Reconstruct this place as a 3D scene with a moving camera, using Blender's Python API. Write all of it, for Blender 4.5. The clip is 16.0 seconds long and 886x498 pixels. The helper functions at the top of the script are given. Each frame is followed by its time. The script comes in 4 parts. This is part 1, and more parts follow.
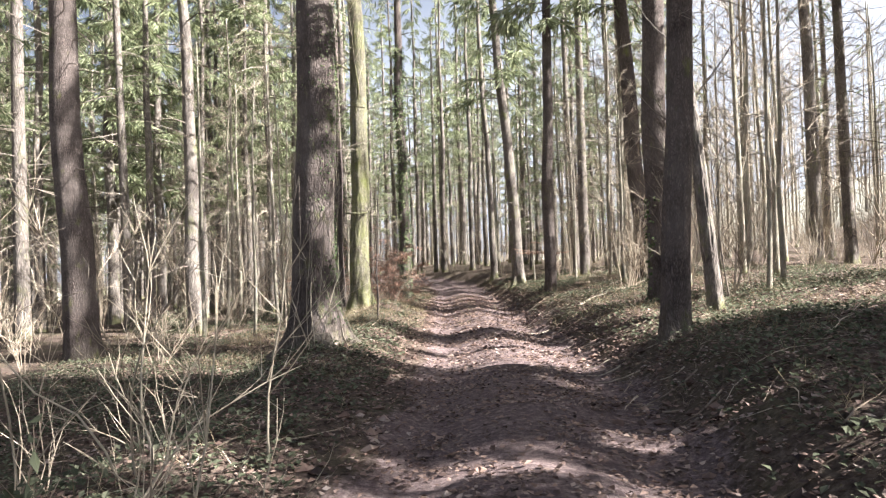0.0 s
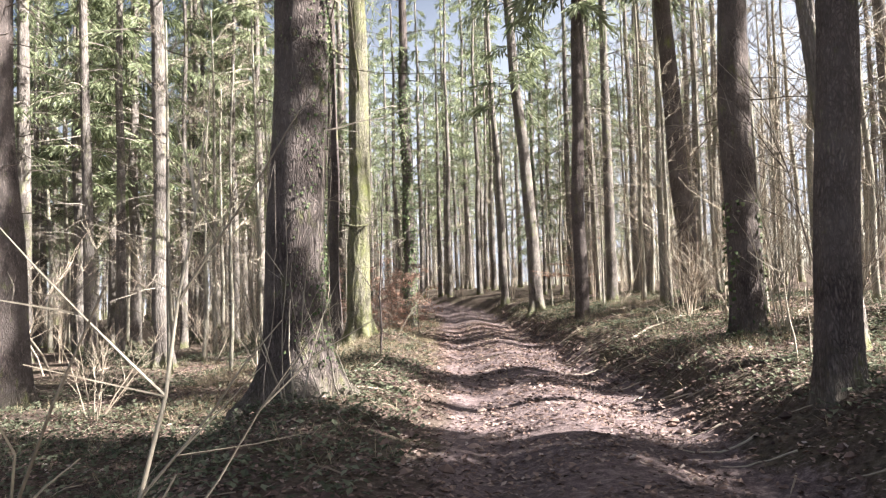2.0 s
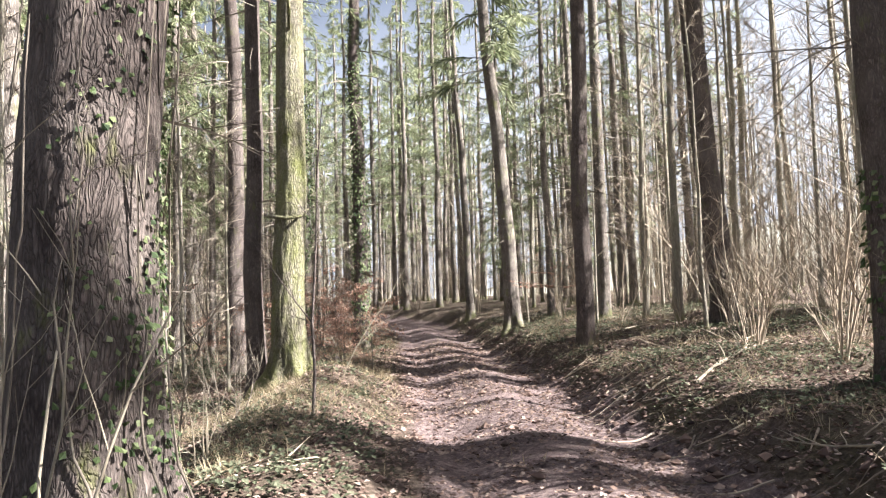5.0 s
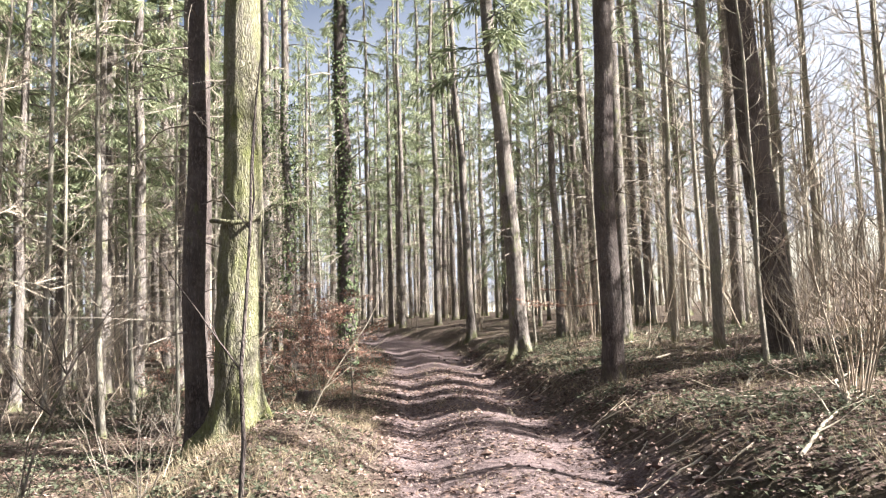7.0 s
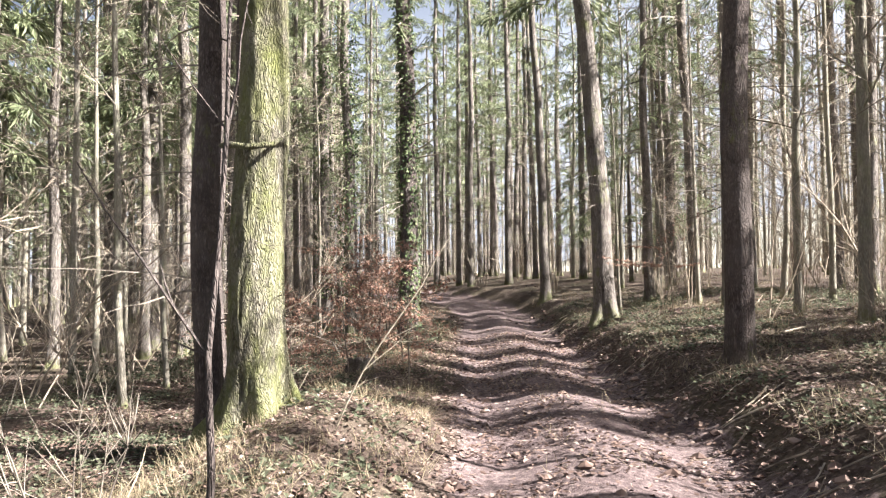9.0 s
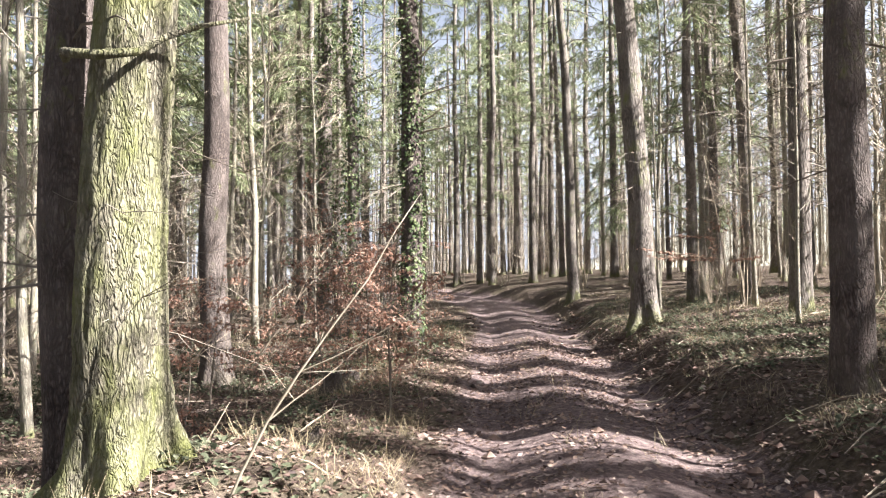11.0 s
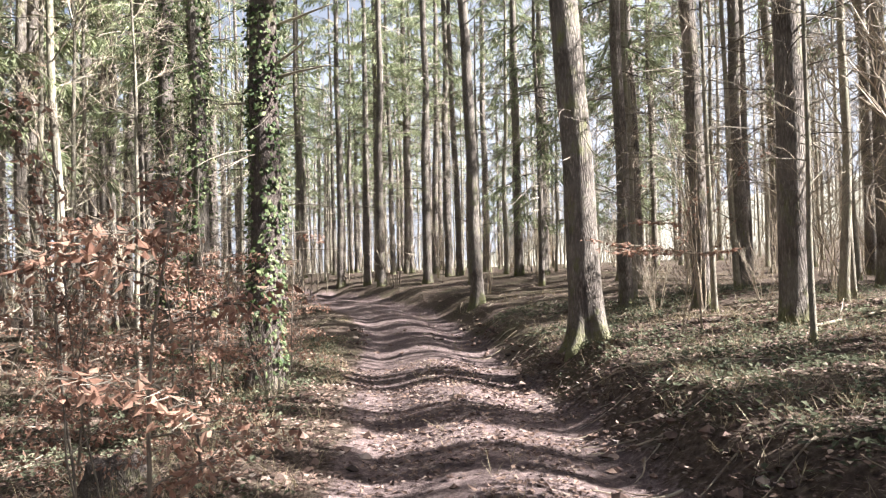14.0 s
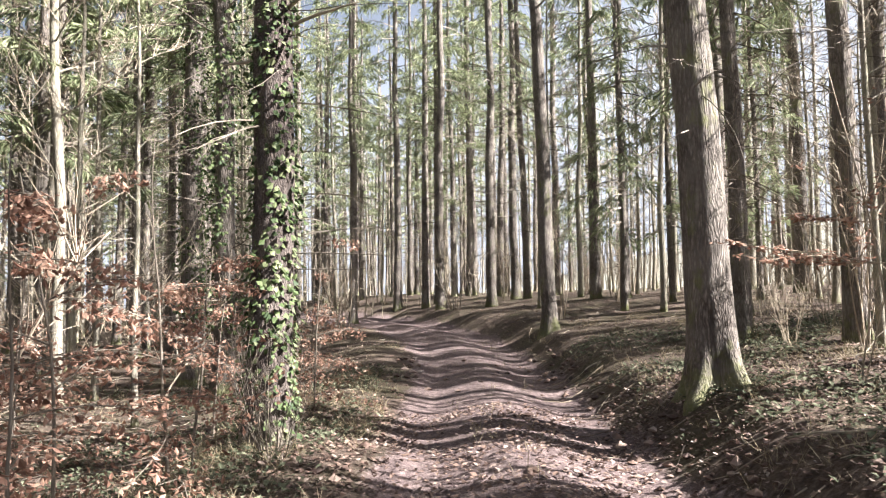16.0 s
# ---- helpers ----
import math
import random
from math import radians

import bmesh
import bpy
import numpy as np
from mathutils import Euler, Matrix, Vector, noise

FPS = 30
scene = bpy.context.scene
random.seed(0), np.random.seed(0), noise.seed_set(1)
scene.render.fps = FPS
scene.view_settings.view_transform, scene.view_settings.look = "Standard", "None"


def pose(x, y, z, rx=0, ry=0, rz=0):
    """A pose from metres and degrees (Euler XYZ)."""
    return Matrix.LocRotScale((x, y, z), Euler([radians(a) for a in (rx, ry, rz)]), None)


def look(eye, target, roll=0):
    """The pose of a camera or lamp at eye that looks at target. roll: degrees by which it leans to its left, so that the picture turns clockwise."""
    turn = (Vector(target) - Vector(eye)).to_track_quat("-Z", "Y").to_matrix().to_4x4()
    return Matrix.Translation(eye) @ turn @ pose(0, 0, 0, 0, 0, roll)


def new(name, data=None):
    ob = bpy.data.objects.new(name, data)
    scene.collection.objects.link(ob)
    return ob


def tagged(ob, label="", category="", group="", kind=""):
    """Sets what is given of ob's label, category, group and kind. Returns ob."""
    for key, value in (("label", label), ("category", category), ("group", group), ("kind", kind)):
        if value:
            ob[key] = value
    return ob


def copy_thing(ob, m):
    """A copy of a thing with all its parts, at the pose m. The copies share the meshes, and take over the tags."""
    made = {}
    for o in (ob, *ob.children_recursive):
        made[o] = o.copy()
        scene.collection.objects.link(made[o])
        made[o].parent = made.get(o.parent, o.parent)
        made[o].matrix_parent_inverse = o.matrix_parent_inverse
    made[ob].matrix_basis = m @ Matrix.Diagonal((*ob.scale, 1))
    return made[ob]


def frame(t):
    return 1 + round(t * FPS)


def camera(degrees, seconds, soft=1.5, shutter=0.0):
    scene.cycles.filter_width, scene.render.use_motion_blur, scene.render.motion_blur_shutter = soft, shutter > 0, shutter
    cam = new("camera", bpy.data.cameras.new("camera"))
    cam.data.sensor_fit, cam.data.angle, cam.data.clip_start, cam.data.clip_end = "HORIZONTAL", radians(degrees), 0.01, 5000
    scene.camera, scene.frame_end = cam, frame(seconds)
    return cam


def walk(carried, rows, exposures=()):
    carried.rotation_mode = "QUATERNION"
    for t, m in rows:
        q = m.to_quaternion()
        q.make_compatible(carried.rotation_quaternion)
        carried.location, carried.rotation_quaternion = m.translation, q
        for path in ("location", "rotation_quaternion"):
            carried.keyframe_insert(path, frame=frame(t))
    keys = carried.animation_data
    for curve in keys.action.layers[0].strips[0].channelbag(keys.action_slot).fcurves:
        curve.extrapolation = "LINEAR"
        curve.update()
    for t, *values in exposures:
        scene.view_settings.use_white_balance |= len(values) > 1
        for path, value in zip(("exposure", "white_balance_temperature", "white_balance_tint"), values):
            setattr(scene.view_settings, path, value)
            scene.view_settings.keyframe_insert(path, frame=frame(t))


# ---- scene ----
cam = camera(63.3, 16.0, soft=1.25)
METRES, EYE, TILT, LEAN, TURN = 23.0, 1.48, 1.3, 1.8, 0.0
ROWS = [
    (0.0, 0.0, 0.0, 0.0, 0.0, 0.0, -0.0),
    (0.5, -0.0033, 0.0357, -0.0021, 0.19, -0.09, -0.07),
    (1.0, -0.0078, 0.0707, -0.0042, 0.17, -0.13, -0.16),
    (1.5, -0.0108, 0.1066, -0.0047, 0.09, 0.09, -0.11),
    (2.0, -0.0163, 0.1415, -0.0055, -0.05, 2.0, -0.18),
    (2.5, -0.0166, 0.1732, -0.0058, -0.03, 2.31, -0.22),
    (3.0, -0.0209, 0.2093, -0.0065, -0.34, 2.38, -0.26),
    (3.5, -0.0221, 0.2419, -0.0077, -3.4, 2.44, -0.13),
    (4.0, -0.0249, 0.28, -0.0077, -3.82, 2.39, -0.15),
    (6.5, -0.016, 0.4293, 0.0002, -3.83, 3.8, -0.15),
    (7.0, -0.0125, 0.4616, 0.0009, -3.8, 3.9, -0.18),
    (7.5, -0.0143, 0.4906, 0.0013, -3.68, 3.94, -0.3),
    (8.0, -0.0126, 0.5162, 0.0003, -3.41, 3.96, -0.39),
    (8.5, -0.0129, 0.5408, -0.0012, 1.03, 2.42, -0.86),
    (9.0, -0.0113, 0.5669, -0.0017, 1.67, 0.52, -1.15),
    (11.5, 0.0024, 0.7154, -0.0094, 4.03, 0.34, -1.27),
    (12.0, 0.0017, 0.7467, -0.0106, 4.03, 0.29, -1.28),
    (12.5, -0.0003, 0.7771, -0.0104, 3.08, 0.31, -1.27),
    (13.0, -0.0027, 0.8091, -0.0102, -1.24, -0.05, -1.05),
    (13.5, -0.004, 0.8371, -0.0093, -3.32, -1.18, -0.82),
    (14.0, 0.0011, 0.8699, -0.0093, -5.09, 0.38, -0.57),
    (14.5, 0.0043, 0.904, -0.0117, -5.01, 2.39, -0.48),
    (15.0, 0.0079, 0.9371, -0.0146, -4.94, 2.53, -0.48),
    (15.5, 0.008, 0.9684, -0.0163, -3.51, 2.41, -0.68),
    (16.0, 0.0104, 0.9952, -0.0172, 0.04, 2.26, -1.07),
]
walk(cam, [(t, pose(0, 0, EYE, TILT, LEAN, TURN) @ pose(METRES * x, METRES * y, METRES * z, 90 + pitch, roll, yaw)) for t, x, y, z, yaw, pitch, roll in ROWS],
     [(0.0, 2.72, 5950, 13), (16.0, 2.72, 5950, 13)])

# ---- daylight: low spring sun from the side of the track ----
SUN_EL, SUN_AZ = 37.0, 103.0  # azimuth clockwise from the walking direction
world = bpy.data.worlds.new("sky")
scene.world = world
world.use_nodes = True
wn = world.node_tree.nodes
sky = wn.new("ShaderNodeTexSky")
sky.sky_type, sky.sun_disc = "NISHITA", False
sky.sun_elevation, sky.sun_rotation = radians(SUN_EL), radians(SUN_AZ)
sky.dust_density, sky.air_density = 9.0, 1.0
wn["Background"].inputs["Strength"].default_value = 0.027
haze = wn.new("ShaderNodeHueSaturation")
haze.inputs["Saturation"].default_value, haze.inputs["Value"].default_value = 0.75, 1.1
world.node_tree.links.new(sky.outputs[0], haze.inputs["Color"])
world.node_tree.links.new(haze.outputs[0], wn["Background"].inputs["Color"])
sun = new("sun", bpy.data.lights.new("sun", "SUN"))
sun.data.energy, sun.data.angle, sun.data.color = 5.0, radians(0.5), (1.0, 0.93, 0.82)
sun_from = Vector((math.sin(radians(SUN_AZ)) * math.cos(radians(SUN_EL)), math.cos(radians(SUN_AZ)) * math.cos(radians(SUN_EL)), math.sin(radians(SUN_EL))))
sun.matrix_world = look(sun_from * 60, (0, 0, 0))


# ---- materials ----
def material(name):
    m = bpy.data.materials.new(name)
    m.use_nodes = True
    nt = m.node_tree
    return m, nt, nt.nodes["Principled BSDF"]


def node(nt, kind, **inputs):
    n = nt.nodes.new("ShaderNode" + kind)
    for key, value in inputs.items():
        n.inputs[key.replace("_", " ")].default_value = value
    return n


def wire(nt, a, b):
    nt.links.new(a, b)


def coords(nt, scale=(1, 1, 1)):
    c = node(nt, "TexCoord")
    m = node(nt, "Mapping", Scale=scale)
    wire(nt, c.outputs["Object"], m.inputs["Vector"])
    return m.outputs[0]


def ramp(nt, fac, stops):
    r = node(nt, "ValToRGB")
    e = r.color_ramp.elements
    while len(e) < len(stops):
        e.new(0.5)
    for k, (at, col) in zip(e, stops):
        k.position, k.color = at, (*col, 1) if len(col) == 3 else col
    wire(nt, fac, r.inputs[0])
    return r.outputs[0]


def mix(nt, fac, a, b, mode="MIX"):
    n = nt.nodes.new("ShaderNodeMix")
    n.data_type, n.blend_type = "RGBA", mode
    for k, v in ((0, fac), (6, a), (7, b)):
        if isinstance(v, (int, float)):
            n.inputs[k].default_value = v
        elif isinstance(v, tuple):
            n.inputs[k].default_value = (*v, 1)
        else:
            wire(nt, v, n.inputs[k])
    return n.outputs[2]


def bump(nt, height, strength, distance, bsdf):
    b = node(nt, "Bump", Strength=strength, Distance=distance)
    wire(nt, height, b.inputs["Height"])
    wire(nt, b.outputs[0], bsdf.inputs["Normal"])


def noise_tex(nt, vec, scale, detail=6.0, rough=0.6):
    n = node(nt, "TexNoise", Scale=scale, Detail=detail, Roughness=rough)
    wire(nt, vec, n.inputs["Vector"])
    return n.outputs["Fac"]


def bark(name, dark, mid, light, moss=0.0, moss_col=(0.16, 0.19, 0.03), stretch=0.16, scale=22, relief=0.03, foot_moss=0.6, crack=0.45):
    """Furrowed bark: plates drawn out along the trunk, flecks, and moss or algae in patches."""
    m, nt, b = material(name)
    v = coords(nt, (1, 1, stretch))
    vor = node(nt, "TexVoronoi", Scale=scale)
    vor.feature = "DISTANCE_TO_EDGE"
    warp = node(nt, "TexNoise", Scale=6.0, Detail=4.0)
    wire(nt, v, warp.inputs["Vector"])
    add = node(nt, "VectorMath")
    sc = node(nt, "VectorMath")
    sc.operation = "SCALE"
    sc.inputs[3].default_value = 0.3
    wire(nt, warp.outputs["Color"], sc.inputs[0])
    wire(nt, v, add.inputs[0])
    wire(nt, sc.outputs[0], add.inputs[1])
    wire(nt, add.outputs[0], vor.inputs["Vector"])
    plates = ramp(nt, vor.outputs[0], [(0.0, (0, 0, 0)), (0.22, (1, 1, 1))])
    fine = noise_tex(nt, coords(nt, (1, 1, 0.35)), 45, 8)
    big = noise_tex(nt, coords(nt), 1.6, 4)
    col = ramp(nt, fine, [(0.25, dark), (0.5, mid), (0.78, light)])
    col = mix(nt, ramp(nt, vor.outputs[0], [(0.0, (crack,) * 3), (0.16 if crack > 0.3 else 0.26, (1, 1, 1))]), dark, col)
    streak = noise_tex(nt, coords(nt, (1, 1, 0.12)), 16, 7, 0.75)
    col = mix(nt, ramp(nt, streak, [(0.36, (0.75,) * 3), (0.56, (0.0,) * 3)]), col, dark)
    col = mix(nt, ramp(nt, big, [(0.35, (0.0,) * 3), (0.7, (0.45,) * 3)]), col, light)
    if moss:
        patch = noise_tex(nt, coords(nt, (1, 1, 0.5)), 3.2, 8, 0.7)
        col = mix(nt, ramp(nt, patch, [(0.62 - 0.4 * moss, (0, 0, 0)), (0.85 - 0.3 * moss, (0.9, 0.9, 0.9))]), col, moss_col)
    z = node(nt, "SeparateXYZ")
    wire(nt, coords(nt), z.inputs[0])
    foot = node(nt, "Math")
    foot.operation = "SUBTRACT"
    wire(nt, noise_tex(nt, coords(nt), 5.0, 6, 0.7), foot.inputs[0])
    k = node(nt, "Math")
    k.operation = "MULTIPLY"
    k.inputs[1].default_value = 0.55
    wire(nt, z.outputs["Z"], k.inputs[0])
    wire(nt, k.outputs[0], foot.inputs[1])
    col = mix(nt, ramp(nt, foot.outputs[0], [(0.32, (0, 0, 0)), (0.5, (foot_moss,) * 3)]), col, (0.14, 0.15, 0.05))
    wire(nt, col, b.inputs["Base Color"])
    b.inputs["Roughness"].default_value = 0.9
    b.inputs["Specular IOR Level"].default_value = 0.15
    h = mix(nt, 0.4, mix(nt, 0.45, plates, streak), fine)
    bump(nt, h, 0.9, relief, b)
    return m


def varied(name, stops, rough=0.75, spec=0.2, translucent=0.0, scale=3.0, island=True):
    """Leaves, needles and twigs: each piece its own shade out of a range."""
    m, nt, b = material(name)
    g = node(nt, "NewGeometry")
    n = noise_tex(nt, coords(nt), scale, 3)
    f = node(nt, "Math")
    f.operation = "ADD"
    k = node(nt, "Math")
    k.operation = "MULTIPLY_ADD"
    k.inputs[1].default_value, k.inputs[2].default_value = 0.6, -0.3
    wire(nt, g.outputs["Random Per Island"], k.inputs[0])
    wire(nt, n, f.inputs[0])
    if island:
        wire(nt, k.outputs[0], f.inputs[1])
    else:
        f.inputs[1].default_value = 0
    col = ramp(nt, f.outputs[0], stops)
    wire(nt, col, b.inputs["Base Color"])
    b.inputs["Roughness"].default_value = rough
    b.inputs["Specular IOR Level"].default_value = spec
    if translucent:
        t = node(nt, "BsdfTranslucent")
        wire(nt, col, t.inputs[0])
        s = node(nt, "MixShader", Fac=translucent)
        wire(nt, b.outputs[0], s.inputs[1])
        wire(nt, t.outputs[0], s.inputs[2])
        wire(nt, s.outputs[0], nt.nodes["Material Output"].inputs["Surface"])
    return m


BARK_SPRUCE = bark("spruce_bark", (0.055, 0.046, 0.041), (0.18, 0.152, 0.132), (0.39, 0.35, 0.305), 0.2, scale=24, relief=0.045, crack=0.12)
BARK_OLD = bark("old_spruce_bark", (0.036, 0.029, 0.027), (0.125, 0.097, 0.085), (0.24, 0.205, 0.183), 0.1, stretch=0.3, scale=32, relief=0.035, foot_moss=0.1, crack=0.15)
BARK_OAK = bark("mossy_oak_bark", (0.04, 0.036, 0.024), (0.21, 0.19, 0.135), (0.40, 0.365, 0.29), 0.5, (0.17, 0.185, 0.055), stretch=0.27, scale=30, relief=0.06, crack=0.16)
BARK_PALE = bark("pale_bark", (0.09, 0.078, 0.062), (0.24, 0.215, 0.17), (0.44, 0.405, 0.335), 0.3, (0.16, 0.175, 0.075), scale=30, relief=0.02)
TWIG = varied("bare_twigs", [(0.2, (0.15, 0.115, 0.088)), (0.5, (0.32, 0.262, 0.197)), (0.85, (0.52, 0.455, 0.355))], 0.7)
TWIG_PALE = varied("pale_twigs", [(0.2, (0.16, 0.13, 0.095)), (0.5, (0.28, 0.24, 0.18)), (0.85, (0.42, 0.375, 0.295))], 0.6)
TWIG_DARK = varied("dead_twigs", [(0.2, (0.06, 0.05, 0.04)), (0.5, (0.15, 0.125, 0.10)), (0.85, (0.32, 0.28, 0.23))], 0.8)
NEEDLES = varied("needles", [(0.15, (0.08, 0.10, 0.05)), (0.5, (0.21, 0.24, 0.13)), (0.9, (0.40, 0.42, 0.25))], 0.55, 0.35, 0.45, 1.2)
IVY = varied("ivy_leaves", [(0.15, (0.03, 0.05, 0.02)), (0.5, (0.07, 0.10, 0.035)), (0.9, (0.24, 0.26, 0.14))], 0.6, 0.25, 0.15)
BEECH = varied("withered_beech_leaves", [(0.15, (0.135, 0.072, 0.053)), (0.5, (0.32, 0.182, 0.13)), (0.9, (0.50, 0.35, 0.265))], 0.6, 0.25, 0.4)
LITTER = varied("leaf_litter", [(0.12, (0.03, 0.02, 0.018)), (0.42, (0.105, 0.068, 0.055)), (0.68, (0.24, 0.165, 0.13)), (0.92, (0.38, 0.32, 0.275))], 0.7, 0.25, 0.1, 2.0)
STRAW = varied("dry_grass", [(0.15, (0.13, 0.10, 0.06)), (0.5, (0.26, 0.212, 0.13)), (0.9, (0.42, 0.36, 0.245))], 0.6, 0.25, 0.2, 1.5)
GREEN = varied("green_herbs", [(0.15, (0.05, 0.058, 0.036)), (0.5, (0.11, 0.12, 0.075)), (0.9, (0.20, 0.205, 0.14))], 0.75, 0.15, 0.3, 1.5)


def ground_material():
    """Leaf mould beside the track, trodden pinkish earth on it, pale meadow beyond the wood."""
    m, nt, b = material("forest_floor")
    v = coords(nt)
    at = node(nt, "Attribute")
    at.attribute_name = "track"
    me = node(nt, "Attribute")
    me.attribute_name = "meadow"
    n1, n2, n3 = noise_tex(nt, v, 0.9, 6), noise_tex(nt, v, 14, 8, 0.7), noise_tex(nt, v, 60, 5, 0.7)
    mould = ramp(nt, n2, [(0.3, (0.034, 0.025, 0.021)), (0.5, (0.09, 0.067, 0.054)), (0.72, (0.19, 0.15, 0.118))])
    grassy = ramp(nt, n2, [(0.3, (0.03, 0.03, 0.017)), (0.6, (0.085, 0.08, 0.043)), (0.8, (0.17, 0.15, 0.09))])
    mould = mix(nt, ramp(nt, n1, [(0.45, (0,) * 3), (0.7, (0.7,) * 3)]), mould, grassy)
    earth = ramp(nt, n2, [(0.28, (0.032, 0.022, 0.023)), (0.5, (0.102, 0.072, 0.071)), (0.75, (0.30, 0.235, 0.22))])
    earth = mix(nt, ramp(nt, n3, [(0.4, (0,) * 3), (0.75, (0.35,) * 3)]), earth, (0.36, 0.30, 0.27))
    f = node(nt, "Math")
    f.operation = "MULTIPLY_ADD"
    f.inputs[1].default_value = 0.9
    wire(nt, n2, f.inputs[0])
    wire(nt, at.outputs["Fac"], f.inputs[2])
    col = mix(nt, ramp(nt, f.outputs[0], [(0.75, (0,) * 3), (1.0, (1,) * 3)]), mould, earth)
    field = ramp(nt, n1, [(0.3, (0.33, 0.33, 0.27)), (0.7, (0.43, 0.42, 0.36))])
    col = mix(nt, me.outputs["Fac"], col, field)
    wire(nt, col, b.inputs["Base Color"])
    b.inputs["Roughness"].default_value = 0.95
    b.inputs["Specular IOR Level"].default_value = 0.1
    bump(nt, mix(nt, 0.4, n2, n3), 0.8, 0.04, b)
    return m


GROUND = ground_material()


# ---- mesh helpers ----
class Soup:
    """Vertices and faces gathered into one mesh."""

    def __init__(self):
        self.v, self.f = [], []

    def add(self, verts, faces):
        k = len(self.v)
        self.v.extend(verts)
        self.f.extend(tuple(i + k for i in f) for f in faces)

    def tube(self, pts, radii, sides=5, close=True):
        pts = [Vector(p) for p in pts]
        verts, faces = [], []
        for i, p in enumerate(pts):
            d = (pts[min(i + 1, len(pts) - 1)] - pts[max(i - 1, 0)]).normalized()
            a = d.orthogonal().normalized()
            b = d.cross(a)
            if i and abs(a.dot(last)) < 0.999:
                a = (last - d * last.dot(d)).normalized()
                b = d.cross(a)
            last = a
            for s in range(sides):
                w = 2 * math.pi * s / sides
                verts.append(tuple(p + (a * math.cos(w) + b * math.sin(w)) * radii[i]))
        for i in range(len(pts) - 1):
            for s in range(sides):
                t = (s + 1) % sides
                faces.append((i * sides + s, i * sides + t, (i + 1) * sides + t, (i + 1) * sides + s))
        if close:
            faces.append(tuple(range((len(pts) - 1) * sides, len(pts) * sides)))
        self.add(verts, faces)

    def leaf(self, p, along, across, length, width, fold=0.15):
        """A pointed leaf, folded on its midrib."""
        p, along, across = Vector(p), along.normalized(), across.normalized()
        n = along.cross(across)
        tip, mid = p + along * length, p + along * length * 0.5
        l, r = mid - across * width * 0.5 + n * width * fold, mid + across * width * 0.5 + n * width * fold
        self.add([tuple(p), tuple(r), tuple(tip), tuple(l)], [(0, 1, 2), (0, 2, 3)])

    def mesh(self, name, mat, smooth=False):
        me = bpy.data.meshes.new(name)
        me.from_pydata(self.v, [], self.f)
        me.materials.append(mat)
        if smooth:
            me.polygons.foreach_set("use_smooth", [True] * len(me.polygons))
        me.update()
        return me


def part(name, soup, mat, parent, label="", smooth=False):
    ob = new(name, soup.mesh(name, mat, smooth))
    ob.parent = parent
    return tagged(ob, label)


def thing(name, at, label, category, group="", turn=0.0):
    e = new(name)
    e.empty_display_size = 0.2
    e.matrix_basis = pose(*at, 0, 0, turn)
    return tagged(e, label, category, group)


# ---- the lie of the land ----
def track_x(y):
    """The middle of the track; beyond the straight it swings to the left."""
    return 1.0 - 0.0085 * max(0.0, 12 - max(y, -4)) ** 2 - 0.016 * min(max(0.0, y - 37), 30) ** 2


def smooth_step(a, b, x):
    t = min(1.0, max(0.0, (x - a) / (b - a)))
    return t * t * (3 - 2 * t)


def land(x, y):
    """Height of the ground: a sunken track with two ruts, a bank on its right, a low berm on its left."""
    u = x - track_x(y)
    u += smooth_step(0.6, 1.4, abs(u)) * (0.3 * noise.noise(Vector((0.3, y * 0.45, 11.0 if u > 0 else 17.0))) + 0.14 * noise.noise(Vector((x * 1.1, y * 1.4, 4.0))))
    n = noise.noise(Vector((x * 0.35, y * 0.35, 3.1))) * 0.12 + noise.noise(Vector((x * 1.3, y * 1.3, 7.7))) * 0.055 + noise.noise(Vector((x * 3.7, y * 3.7, 2.2))) * 0.035
    fade = smooth_step(1.2, 2.2, abs(u))
    right = 0.44 * smooth_step(1.1, 2.25, u) + 0.11 * max(0.0, min(u, 7) - 1.6) + 0.015 * max(0.0, min(u, 60) - 7)
    left = (0.1 + 0.18 * smooth_step(6, 11, y) + 0.14 * smooth_step(15, 19, y)) * smooth_step(1.4, 2.7, -u) * (1 - 0.75 * smooth_step(20.6, 22.4, y)) * (1 - 0.5 * smooth_step(33, 38, y)) - (0.62 - 0.2 * smooth_step(20.5, 23, y)) * smooth_step(2.9 - 0.7 * smooth_step(20.5, 23, y), 4.4, -u) - 0.018 * max(0.0, min(-u, 60) - 6)
    side = right if u > 0 else left
    rut = -0.095 * (math.exp(-((u - 0.95) / 0.38) ** 2) + math.exp(-((u + 0.95) / 0.38) ** 2)) + 0.065 * math.exp(-(u / 0.42) ** 2)
    wash = 0.008 * math.sin(y * 3.4 + 1.3 * math.sin(y * 1.1) + u * 0.5) * (1 - fade)
    far = 0.45 * smooth_step(36, 48, y) + 17 * smooth_step(26, 105, x) * smooth_step(-60, 20, y) - 3 * smooth_step(20, 90, -x)
    return side + rut + wash + n * (0.25 + 0.75 * fade) + far + 0.02 * noise.noise(Vector((x * 6, y * 6, 1.0)))


def spread(lo, hi, step, out, grow):
    """Coordinates at an even step from lo to hi, then wider and wider out to +-out."""
    c = list(np.arange(lo, hi + step / 2, step))
    s, p, up = step, c[-1], []
    while p < out:
        s *= grow
        p += s
        up.append(p)
    s, p, dn = step, c[0], []
    while p > -out:
        s *= grow
        p -= s
        dn.append(p)
    return dn[::-1] + c + up


